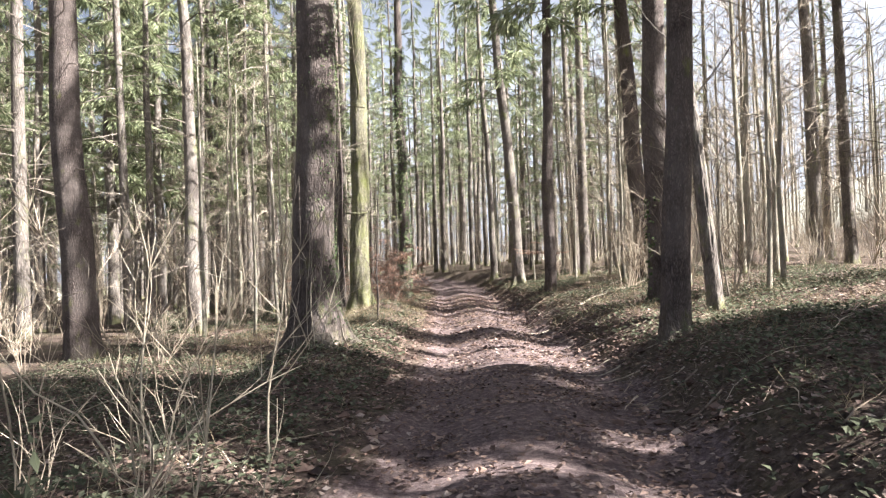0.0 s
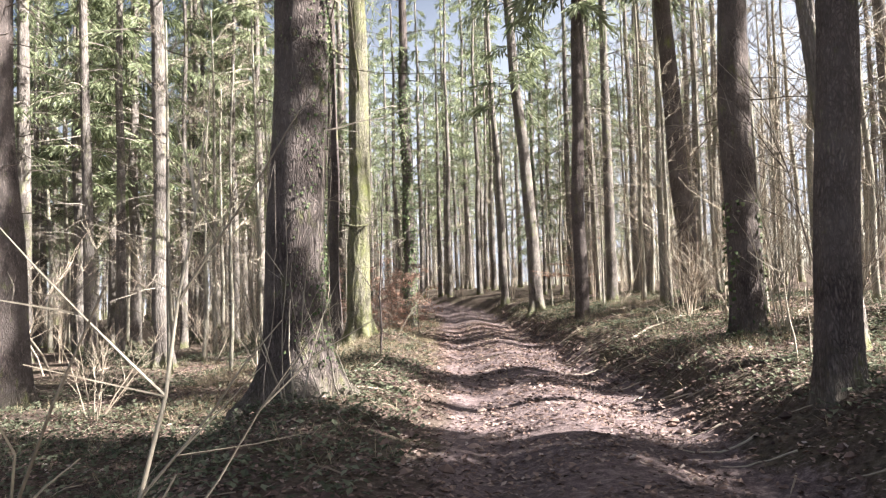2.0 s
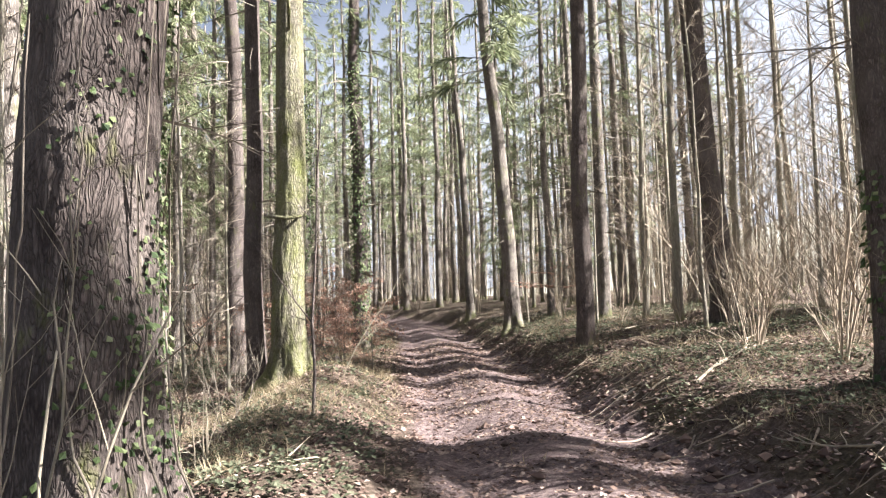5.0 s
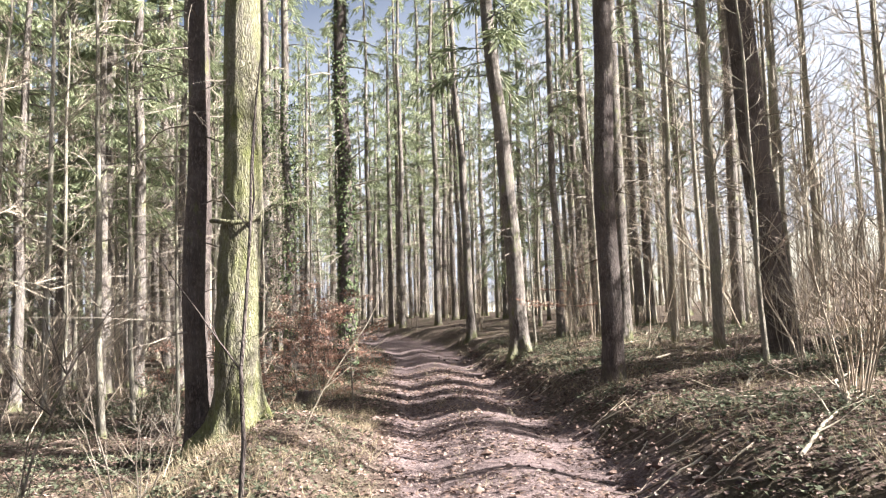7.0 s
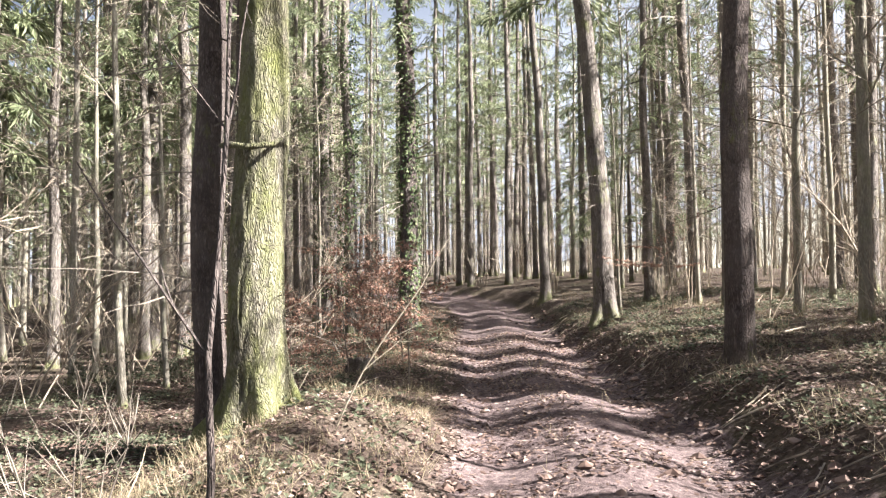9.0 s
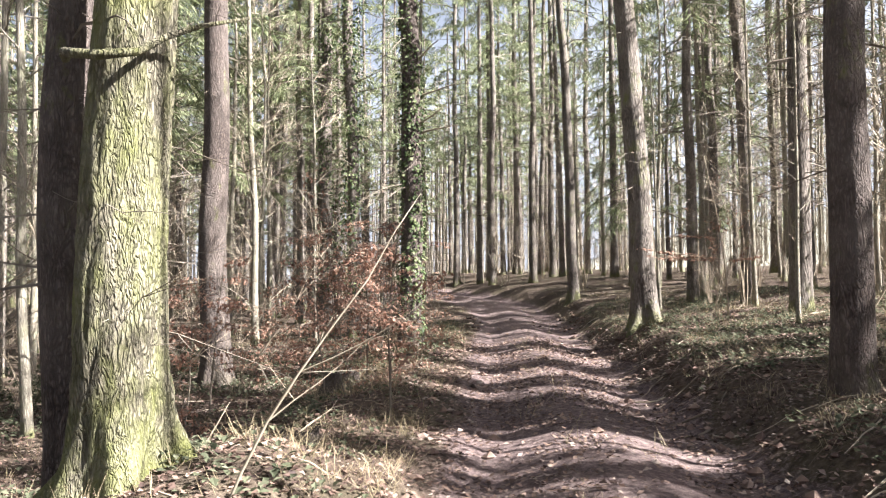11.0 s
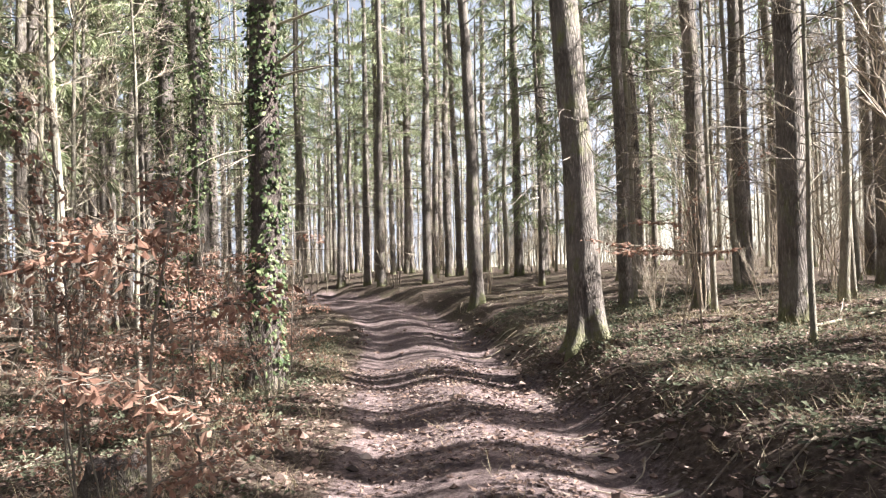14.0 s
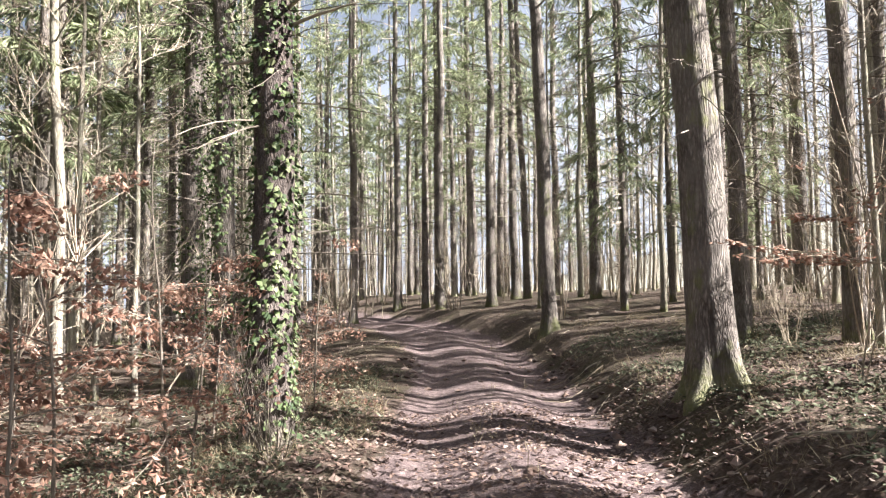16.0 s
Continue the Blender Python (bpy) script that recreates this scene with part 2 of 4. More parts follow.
def build_ground():
    xs, ys = spread(-6, 8, 0.11, 1500, 1.14), spread(2, 36, 0.11, 1500, 1.14)
    nx, ny = len(xs), len(ys)
    verts, track, meadow = [], [], []
    for y in ys:
        for x in xs:
            verts.append((x, y, land(x, y)))
            u = abs(x - track_x(y) + 0.25 * noise.noise(Vector((0.0, y * 0.8, 5.0))))
            track.append(1 - smooth_step(0.9, 1.75, u) if -30 < y < 70 else 0.0)
            meadow.append(smooth_step(45, 60, max(x, -x * 0.9, y * 0.62, -y)))
    groups = {"ground": [], "track": []}
    for j in range(ny - 1):
        for i in range(nx - 1):
            k = j * nx + i
            groups["track" if track[k] > 0.25 else "ground"].append((k, k + 1, k + nx + 1, k + nx))
    for name, faces in groups.items():
        used = sorted({i for f in faces for i in f})
        back = {k: i for i, k in enumerate(used)}
        me = bpy.data.meshes.new(name)
        me.from_pydata([verts[k] for k in used], [], [tuple(back[i] for i in f) for f in faces])
        for key, vals in (("track", track), ("meadow", meadow)):
            a = me.attributes.new(key, "FLOAT", "POINT")
            a.data.foreach_set("value", [vals[k] for k in used])
        me.materials.append(GROUND)
        me.polygons.foreach_set("use_smooth", [True] * len(faces))
        ob = new(name, me)
        if name == "track":
            tagged(ob, "rutted earthen forest track strewn with leaves", "track", kind="structure")
        else:
            tagged(ob, "forest floor of brown leaf mould and dry grass", "ground", kind="structure")


build_ground()


def glowing_distance():
    """A glowing ring added far beyond the wood: the bright hazy sky low all round."""
    m, nt, b = material("horizon_haze_glow")
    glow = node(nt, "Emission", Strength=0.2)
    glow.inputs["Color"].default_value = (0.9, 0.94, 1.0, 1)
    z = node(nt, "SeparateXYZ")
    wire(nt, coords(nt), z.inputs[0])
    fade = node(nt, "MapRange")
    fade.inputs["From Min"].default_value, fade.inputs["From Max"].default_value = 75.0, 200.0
    # the glow reaches higher on the sun's side (+x)
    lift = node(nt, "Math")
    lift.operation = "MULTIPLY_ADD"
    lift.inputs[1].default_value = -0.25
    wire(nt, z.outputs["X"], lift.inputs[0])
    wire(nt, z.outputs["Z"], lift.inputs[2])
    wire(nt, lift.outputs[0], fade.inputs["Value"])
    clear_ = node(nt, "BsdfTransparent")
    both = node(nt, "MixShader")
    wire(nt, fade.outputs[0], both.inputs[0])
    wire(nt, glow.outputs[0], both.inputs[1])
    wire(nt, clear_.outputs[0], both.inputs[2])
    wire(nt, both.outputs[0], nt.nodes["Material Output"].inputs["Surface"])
    s = Soup()
    n, R = 64, 420
    s.add([(R * math.cos(2 * math.pi * k / n), R * math.sin(2 * math.pi * k / n), h) for h in (-8, 100, 200, 306) for k in range(n)],
          [(j * n + k, j * n + (k + 1) % n, (j + 1) * n + (k + 1) % n, (j + 1) * n + k) for j in range(3) for k in range(n)])
    tagged(new("backdrop", s.mesh("backdrop", m, True)), "glowing backdrop ring for the pale hazy sky low over the distance", "sky", kind="structure")


glowing_distance()


# ---- trees ----
def axis(h, lean, bow, seed):
    """Where the trunk's middle runs at height h."""
    w = 0.05 * math.sin(h * 0.55 + seed) + 0.022 * math.sin(h * 1.4 + 2 * seed)
    g = min(1.0, h / 3.0) if h > 0 else 0
    return Vector((lean[0] * h + bow * (h - h * h / 14.0) * 0.06 + w * g, lean[1] * h + 0.6 * w * g, h))


def trunk_radius(h, r, tall, flare):
    return r * (1.0 - 0.72 * max(0, h - 1) / tall) * (1 + flare * math.exp(-max(h, -0.2) / 0.32))


def trunk(r, tall, lean=(0, 0), bow=0.0, flare=0.5, sides=14, seed=1, ridge=0.0, lobes=5, fine_to=0.0):
    s = Soup()
    hs, h = [-0.35], -0.15
    while h < tall:
        hs.append(h)
        h += (0.09 if h < fine_to else 0.22 if h < 1.4 else 0.9)
    hs.append(tall)
    verts, faces = [], []
    for h in hs:
        c = axis(h, lean, bow, seed)
        base = trunk_radius(h, r, tall, 0)
        fl = trunk_radius(h, r, tall, flare) - base
        for k in range(sides):
            a = 2 * math.pi * k / sides
            ca, sa = math.cos(a), math.sin(a)
            root = 0.55 + 0.45 * math.cos(lobes * a + seed) + 0.35 * math.cos(3 * a + 2.1 * seed)
            q = base + fl * max(0.1, root)
            q *= 1 + 0.05 * noise.noise(Vector((ca * 1.1 + seed, sa * 1.1, h * 0.7)))
            if ridge:
                n = noise.noise(Vector((ca * r * 24 + seed * 3, sa * r * 24, h * 3.2)))
                m = noise.noise(Vector((ca * r * 60, sa * r * 60 + seed, h * 9.0)))
                q += ridge * (1 - 2.2 * abs(n)) + ridge * 0.35 * m
            verts.append((c.x + ca * q, c.y + sa * q, h))
    for j in range(len(hs) - 1):
        for k in range(sides):
            t = (k + 1) % sides
            faces.append((j * sides + k, j * sides + t, (j + 1) * sides + t, (j + 1) * sides + k))
    faces.append(tuple(range((len(hs) - 1) * sides, len(hs) * sides)))
    s.add(verts, faces)
    return s


def way(rng, yaw, pitch):
    return Vector((math.cos(yaw) * math.cos(pitch), math.sin(yaw) * math.cos(pitch), math.sin(pitch)))


def limb(rng, p, d, length, n=5, wander=0.25, droop=0.0):
    pts, d = [Vector(p)], d.normalized()
    for i in range(n):
        d = (d + Vector((rng.uniform(-1, 1), rng.uniform(-1, 1), rng.uniform(-1, 1))) * wander + Vector((0, 0, -droop))).normalized()
        pts.append(pts[-1] + d * length / n)
    return pts


def dead_branches(rng, r, tall, lean, bow, seed, lo, hi, count, reach=2.1):
    s = Soup()
    for _ in range(count):
        h = rng.uniform(lo, hi)
        yaw = rng.uniform(0, 2 * math.pi)
        L = rng.uniform(0.35, 1.0) * reach
        q = trunk_radius(h, r, tall, 0) * 0.8
        d = way(rng, yaw, rng.uniform(-0.35, 0.35))
        pts = limb(rng, axis(h, lean, bow, seed) + Vector((d.x, d.y, 0)) * q, d, L, 5, 0.16, 0.05)
        r0 = rng.uniform(0.006, 0.015)
        s.tube(pts, [r0 * (1 - 0.16 * i) for i in range(6)], 3)
        for _ in range(rng.randint(1, 4)):
            i = rng.randint(1, 4)
            dd = (pts[i + 1] - pts[i]).normalized() + Vector((rng.uniform(-1, 1), rng.uniform(-1, 1), rng.uniform(-0.7, 0.5)))
            tw = limb(rng, pts[i], dd, rng.uniform(0.15, 0.6), 2, 0.25, 0.05)
            s.tube(tw, [0.004, 0.003, 0.0015], 3)
    return s


def conifer_crown(rng, tall, lean, bow, seed, lo, reach, boughs, sprays, size):
    """Drooping boughs hung with needle sprays, thinner and shorter towards the top."""
    wood, green = Soup(), Soup()
    for b in range(boughs):
        h = lo + (tall - lo) * (b + rng.random()) / boughs
        k = 1 - (h - lo) / (tall - lo + 0.5)
        L = reach * (0.25 + 0.75 * k) * rng.uniform(0.6, 1.1)
        yaw = rng.uniform(0, 2 * math.pi)
        pts = limb(rng, axis(h, lean, bow, seed), way(rng, yaw, rng.uniform(-0.1, 0.25)), L, 6, 0.12, 0.09)
        wood.tube(pts[::2], [0.028 * (1 - 0.15 * i) for i in range(0, 7, 2)], 3, False)
        for _ in range(sprays):
            f = rng.random() ** 0.7 * 5.4 + 0.5
            i = min(5, int(f))
            p = pts[i].lerp(pts[i + 1], f - i)
            d = pts[i + 1] - pts[i]
            side = Vector((-d.y, d.x, 0)).normalized() * rng.choice((-1, 1))
            a = side * rng.uniform(0.3, 1) + d.normalized() * rng.uniform(0.2, 0.9) + Vector((0, 0, rng.uniform(-1.3, 0.0)))
            green.leaf(p + a * rng.uniform(0, 0.25), a, Vector((rng.uniform(-1, 1), rng.uniform(-1, 1), rng.uniform(-1, 1))).cross(a), size * rng.uniform(0.6, 1.6), size * rng.uniform(0.12, 0.26), 0.3)
    return wood, green


def spruce(name, at, label, r, tall, lean=(0, 0), bow=0.0, flare=0.5, seed=1, mat=None, near=False, crown_from=7.5, reach=2.6, boughs=46, sprays=46, dead=30, group="", dead_lo=1.8, size=0.2, lobes=5):
    rng = random.Random(seed)
    t = thing(name, at, label, "tree", group)
    stem = part("trunk", trunk(r, tall, lean, bow, flare, 48 if near else 14, seed, (0.006 if near else 0.0), lobes, 4.5 if near else 0), mat or BARK_SPRUCE, t, "", True)
    if dead and near:
        for _ in range(dead):
            part("dead_branch", dead_branches(rng, r, tall, lean, bow, seed, dead_lo, crown_from + 1, 1), TWIG_DARK, stem)
    elif dead:
        tagged(part("dead_wood", dead_branches(rng, r, tall, lean, bow, seed, dead_lo, crown_from + 1, dead), TWIG_DARK, t, "thin dead side branches"), kind="stuff")
    wood, green = conifer_crown(rng, tall, lean, bow, seed, crown_from, reach, boughs, sprays, size)
    tagged(part("crown_wood", wood, TWIG_DARK, t), kind="stuff")
    tagged(part("crown", green, NEEDLES, t, "loose green needle foliage"), kind="stuff")
    return t


def broadleaf_crown(rng, base_r, tall, lean, bow, seed, lo, count, reach, up=0.7):
    """Bare ascending limbs that fork into fine twigs."""
    limbs, twigs = Soup(), Soup()
    for b in range(count):
        h = lo + (tall - lo) * (b + rng.random() * 0.8) / count
        L = reach * (1.1 - 0.6 * (h - lo) / (tall - lo))
        pts = limb(rng, axis(h, lean, bow, seed), way(rng, rng.uniform(0, 6.28), rng.uniform(0.2, up)), L, 6, 0.16, -0.04)
        limbs.tube(pts, [(0.008 + 0.1 * base_r) * (1 - 0.13 * i) for i in range(7)], 5)
        for _ in range(7):
            i = rng.randint(1, 5)
            d = (pts[i + 1] - pts[i]).normalized() + Vector((rng.uniform(-1, 1), rng.uniform(-1, 1), rng.uniform(-0.4, 0.9))) * 0.9
            q = limb(rng, pts[i], d, L * rng.uniform(0.2, 0.45), 3, 0.22, -0.02)
            twigs.tube(q, [0.008, 0.006, 0.0045, 0.002], 3)
            for _ in range(3):
                j = rng.randint(0, 2)
                d = (q[j + 1] - q[j]).normalized() + Vector((rng.uniform(-1, 1), rng.uniform(-1, 1), rng.uniform(-1, 1)))
                twigs.tube(limb(rng, q[j], d, rng.uniform(0.2, 0.6), 1, 0.25), [0.004, 0.002], 3, False)
    return limbs, twigs


def broadleaf(name, at, label, r, tall, lean=(0, 0), bow=0.0, flare=0.6, seed=1, mat=None, near=False, crown_from=6.0, count=14, reach=3.5, group="", lobes=5, ridge=0.014):
    rng = random.Random(seed)
    t = thing(name, at, label, "tree", group)
    part("trunk", trunk(r, tall, lean, bow, flare, 56 if near else 14, seed, ridge if near else 0.0, lobes, 4.5 if near else 0), mat or BARK_PALE, t, "", True)
    limbs, twigs = broadleaf_crown(rng, r, tall, lean, bow, seed, crown_from, count, reach)
    tagged(part("crown_wood", limbs, mat or BARK_PALE, t), kind="stuff")
    tagged(part("crown", twigs, TWIG, t, "fine bare twigs"), kind="stuff")
    return t


def ivy_on(tree, r, tall, lean, bow, seed, lo, hi, count, thick=0.12, flare=0.3, name="ivy", sector=None, leaf=0.05):
    """Ivy leaves that clothe the trunk."""
    rng = random.Random(seed + 77)
    s = Soup()
    for _ in range(count):
        h = rng.uniform(lo, hi)
        a = rng.uniform(0, 6.283) if sector is None else rng.gauss(*sector)
        if noise.noise(Vector((math.cos(a) * 1.5, math.sin(a) * 1.5, h * 0.8 + seed))) < -0.28:
            continue
        o = Vector((math.cos(a), math.sin(a), 0))
        p = axis(h, lean, bow, seed) + o * (trunk_radius(h, r, tall, flare) + rng.random() ** 2 * thick)
        along = Vector((rng.uniform(-1, 1), rng.uniform(-1, 1), -0.9)) + o * 0.5
        s.leaf(p, along, along.cross(o) + o * rng.uniform(-0.6, 0.6), rng.uniform(1.0, 2.0) * leaf, rng.uniform(1.0, 1.8) * leaf, 0.2)
    return tagged(part(name, s, IVY, tree.children[0], "dark evergreen ivy leaves"), kind="stuff")


def set_down(x, y, sink=0.0):
    return (x, y, land(x, y) - sink)


# the trees that stand along the track
BIG = spruce("old_spruce", set_down(-2.08, 11.65), "old thick spruce with flared roots and climbing stems", 0.34, 24, (0.015, 0), 0, 0.95, 11, BARK_OLD, True, 8.0, 3.2, 31, 30, 26, lobes=4)
ivy_on(BIG, 0.34, 24, (0.015, 0), 0, 11, 0.3, 7.0, 2200, 0.05, 0.9, sector=(0.1, 0.75), leaf=0.026)
OAK = broadleaf("mossy_oak", set_down(-2.34, 20.25), "oak with furrowed bark green with moss", 0.265, 19, (0.008, 0.0), 0, 0.9, 5, BARK_OAK, True, 5.2, 13, 3.8, ridge=0.02)
spruce("dark_spruce", set_down(-2.95, 20.7), "dark shaded spruce trunk close beside an oak", 0.16, 20, (-0.01, 0), 0, 0.6, 23, BARK_OLD, True, 8.0, 2.2, 21, 27, 62, dead_lo=1.0)
IVY_TREE = spruce("ivy_clad_spruce", set_down(-1.62, 30.6), "tall spruce with ivy and broken branch stubs", 0.23, 22, (0.0, 0.01), 0, 0.5, 31, BARK_OLD, True, 7.5, 2.6, 27, 34, 26)
ivy_on(IVY_TREE, 0.23, 22, (0.0, 0.01), 0, 31, 0.15, 11, 4600, 0.1)
spruce("leaning_spruce", set_down(3.25, 30.9), "spruce leaning over the track, mossy at its foot", 0.25, 22, (-0.062, 0.01), 0.25, 0.75, 37, BARK_SPRUCE, True, 8.0, 2.6, 54, 90, 22, size=0.32)
spruce("slim_spruce", set_down(3.38, 22.65), "slim straight dark spruce on the bank", 0.18, 21, (0.012, 0), 0, 0.3, 41, BARK_OLD, True, 8.5, 2.2, 54, 90, 14, size=0.32)
spruce("bank_spruce", set_down(3.08, 9.6), "straight spruce with scaly bark on the bank", 0.185, 21, (0.05, 0), -0.2, 0.35, 43, BARK_OLD, True, 8.5, 2.4, 54, 90, 8, size=0.32, dead_lo=4)
FOOT = spruce("ivy_footed_spruce", set_down(4.5, 14.8), "spruce with shreds of bark and ivy at its foot", 0.26, 22, (0.0, 0), 0, 0.3, 47, BARK_OLD, True, 8.5, 2.6, 54, 90, 20, size=0.32)
spruce("thick_leaning_spruce", set_down(6.5, 22.9), "thick spruce leaning, with a buttressed foot", 0.27, 22, (-0.07, 0), 0.2, 0.7, 53, BARK_OLD, True, 8.5, 2.6, 54, 90, 26, size=0.32)
broadleaf("crooked_beech", set_down(4.35, 11.5), "thin crooked beech on the bank", 0.11, 13, (-0.045, 0.02), -0.6, 0.5, 59, BARK_SPRUCE, True, 3.2, 12, 2.2)
spruce("track_end_spruce", set_down(2.95, 41.1), "slim spruce with mossy foot beside the track", 0.19, 22, (-0.032, 0), 0, 0.6, 61, BARK_SPRUCE, False, 8, 2.4, 26, 33, 18)
spruce("pale_footed_spruce", set_down(-7.2, 20.9), "spruce with pale sunlit flared foot", 0.2, 21, (-0.02, 0), 0, 1.1, 67, BARK_SPRUCE, True, 7.5, 2.4, 26, 33, 34)
spruce("berm_spruce", set_down(-8.1, 16.1), "stout spruce in the hollow beside the track", 0.36, 23, (-0.04, 0), 0, 0.35, 71, BARK_OLD, True, 7.5, 2.8, 28, 33, 34)
spruce("hollow_spruce", set_down(-5.0, 28.7), "dark straight spruce in the hollow among beech leaves", 0.255, 22, (-0.008, 0), 0, 0.5, 73, BARK_OLD, True, 8.0, 2.6, 27, 33, 20)

# trees further in: grown once in a few forms, then repeated
FORMS = [
    spruce("spruce", set_down(11.1, 21.3), "straight spruce with dead lower branches", 0.19, 21, (-0.01, 0), 0, 0.4, 81, BARK_SPRUCE, False, 8.0, 1.9, 28, 48, 70, "spruces of the wood"),
    spruce("spruce", set_down(6.15, 33.2), "slim spruce with dead lower branches", 0.165, 20, (-0.02, 0.01), 0.1, 0.5, 82, BARK_SPRUCE, False, 7.5, 1.8, 28, 48, 64, "spruces of the wood"),
    spruce("spruce", set_down(5.5, 35.6), "slender spruce with green low boughs", 0.15, 19, (0.0, 0.01), 0.0, 0.5, 83, BARK_SPRUCE, False, 4.5, 2.1, 40, 80, 40, "spruces of the wood", size=0.2),
    spruce("spruce", set_down(-13.99, 31.2), "spruce with grey weathered bark", 0.2, 22, (-0.015, 0), 0.0, 0.5, 84, BARK_SPRUCE, False, 8.0, 1.9, 26, 40, 50, "spruces of the wood"),
    broadleaf("young_beech", set_down(-8.4, 38.6), "young bare beech with pale smooth bark", 0.09, 13, (0.01, 0), 0.2, 0.4, 85, BARK_PALE, False, 3.0, 20, 2.3, "bare young beeches"),
    broadleaf("young_beech", set_down(8.1, 35.6), "thin bare beech with upright twigs", 0.07, 11, (-0.02, 0), -0.3, 0.4, 86, BARK_PALE, False, 2.0, 20, 2.0, "bare young beeches"),
    spruce("spruce", set_down(-3.4, 52.0), "spruce with a full green crown", 0.17, 21, (0.0, 0.0), 0.0, 0.5, 87, BARK_SPRUCE, False, 6.5, 2.7, 48, 100, 12, "spruces of the wood", size=0.22),
    spruce("spruce", set_down(20.6, 3.0), "spruce with a dense dark green crown", 0.2, 22, (0.0, 0.0), 0.0, 0.5, 89, BARK_SPRUCE, False, 5.0, 2.3, 64, 120, 8, "spruces of the wood", size=0.36),
    spruce("young_spruce", set_down(5.3, 43.0), "young spruce with feathery boughs down low", 0.1, 13, (0.0, 0.0), 0.0, 0.4, 88, BARK_SPRUCE, False, 2.2, 2.3, 46, 95, 6, "young spruces", size=0.2, dead_lo=1.0),
]
PLACED = [(-2.08, 11.65), (-2.34, 20.25), (-1.62, 30.6), (3.25, 30.9), (3.38, 22.65), (3.08, 9.6), (4.5, 14.8), (6.5, 22.9), (4.35, 11.5), (2.95, 41.1), (-7.2, 20.9),
          (-8.1, 16.1), (-5.0, 28.7), (11.1, 21.3), (6.15, 33.2), (5.5, 35.6), (-13.99, 31.2), (-8.4, 38.6), (8.1, 35.6)]
KNOWN = [(5.85, 29.65, 0, 1.05), (8.6, 36.3, 3, 0.85), (7.6, 40.6, 1, 1.0), (12.6, 41.7, 0, 1.0), (-5.2, 38.4, 3, 1.15), (-4.0, 36.8, 1, 1.2), (-9.5, 40.5, 3, 0.95), (-12.6, 38.3, 3, 1.1), (-11.5, 45.2, 0, 1.0),
         (-10.2, 50.4, 1, 1.2), (-13.6, 55.8, 0, 1.1), (12.8, 22.5, 1, 1.1), (13.5, 21.0, 0, 1.2), (0.8, 58.0, 2, 1.0), (2.8, 55.0, 1, 1.0), (9.2, 30.0, 1, 1.0), (10.5, 34.0, 2, 1.1),
         (-10.5, 24.0, 1, 1.0), (-12.0, 20.5, 0, 1.1), (-9.8, 29.5, 2, 0.9), (-6.8, 33.0, 1, 0.8), (7.6, 18.2, 5, 1.0), (8.6, 26.5, 4, 1.0), (-5.6, 24.2, 5, 0.9), (-9.2, 12.5, 1, 1.0)]
rng = random.Random(5)
for x, y, k, sc in KNOWN:
    m = pose(*set_down(x, y), 0, 0, rng.uniform(0, 360)) @ Matrix.Scale(sc, 4)
    copy = copy_thing(FORMS[k], m)
    if (x, y) in ((-5.2, 38.4), (-4.0, 36.8)):
        ivy_on(copy, 0.2, 22, (-0.01, 0), 0, 3 if x < -5 else 4, 1.0, 9, 2600, 0.2)
    PLACED.append((x, y))


def fill(count, box, apart, kinds, ok, lo=0.75, hi=1.15):
    made = 0
    for _ in range(count * 30):
        if made >= count:
            return
        x, y = rng.uniform(box[0], box[1]), rng.uniform(box[2], box[3])
        if not ok(x, y) or any((x - a) ** 2 + (y - b) ** 2 < apart ** 2 for a, b in PLACED):
            continue
        k = rng.choice(kinds)
        copy_thing(FORMS[k], pose(*set_down(x, y), 0, 0, rng.uniform(0, 360)) @ Matrix.Scale(rng.uniform(lo, hi), 4))
        PLACED.append((x, y))
        made += 1


clear = lambda x, y: abs(x - track_x(y)) > (2.2 if x > track_x(y) else 3.6)
AWAY = -math.cos(radians(SUN_AZ)) / math.sin(radians(SUN_AZ))  # how far shade runs forward for each metre across
SUNNY = ((4.5, 5.5), (11.0, 11.7), (12.6, 13.4), (15.5, 16.4), (17.0, 20.7), (22.2, 22.8), (25.4, 26.1), (26.8, 27.6), (28.9, 29.7), (30.4, 31.1), (31.7, 35.2))


def open_to_sun(x, y, wide=1.3):
    """Whether a crown here would leave the sunny strips of the track in the sun."""
    at = y + AWAY * (x - 1)
    return x < 10 or not any(a - wide < at < b + wide for a, b in SUNNY)


# unseen dense row, added out of view to keep track stretches in shade
for a, b in ((-4.0, 4.7), (4.9, 10.9), (13.5, 15.4), (20.9, 22.1), (22.9, 25.3), (26.2, 26.7), (27.8, 28.8), (35.4, 36.4), (36.9, 37.5), (38.2, 38.9), (39.6, 40.3)):
    n = max(1, round((b - a) / 1.7))
    for k in range(n):
        mid = (a + b) / 2 if n == 1 else a + 0.9 + (b - a - 2.2) * k / (n - 1)
        for back in (0.0, 3.6):
            x = max(12.5, (0.62 * mid + 3.2) / (1 + 0.62 * AWAY)) + back + 0.7 * (k % 2)
            y = mid - AWAY * (x - 1)
            # crowns are squeezed along y to fit the width of each shade strip
            copy_thing(FORMS[7], pose(*set_down(x, y), 0, 0, 180 * (k % 2)) @ Matrix.Diagonal((0.8, 0.7 if n > 1 else max(0.22, 0.32 * (b - a)), 1.25, 1.0)))
            PLACED.append((x, y))
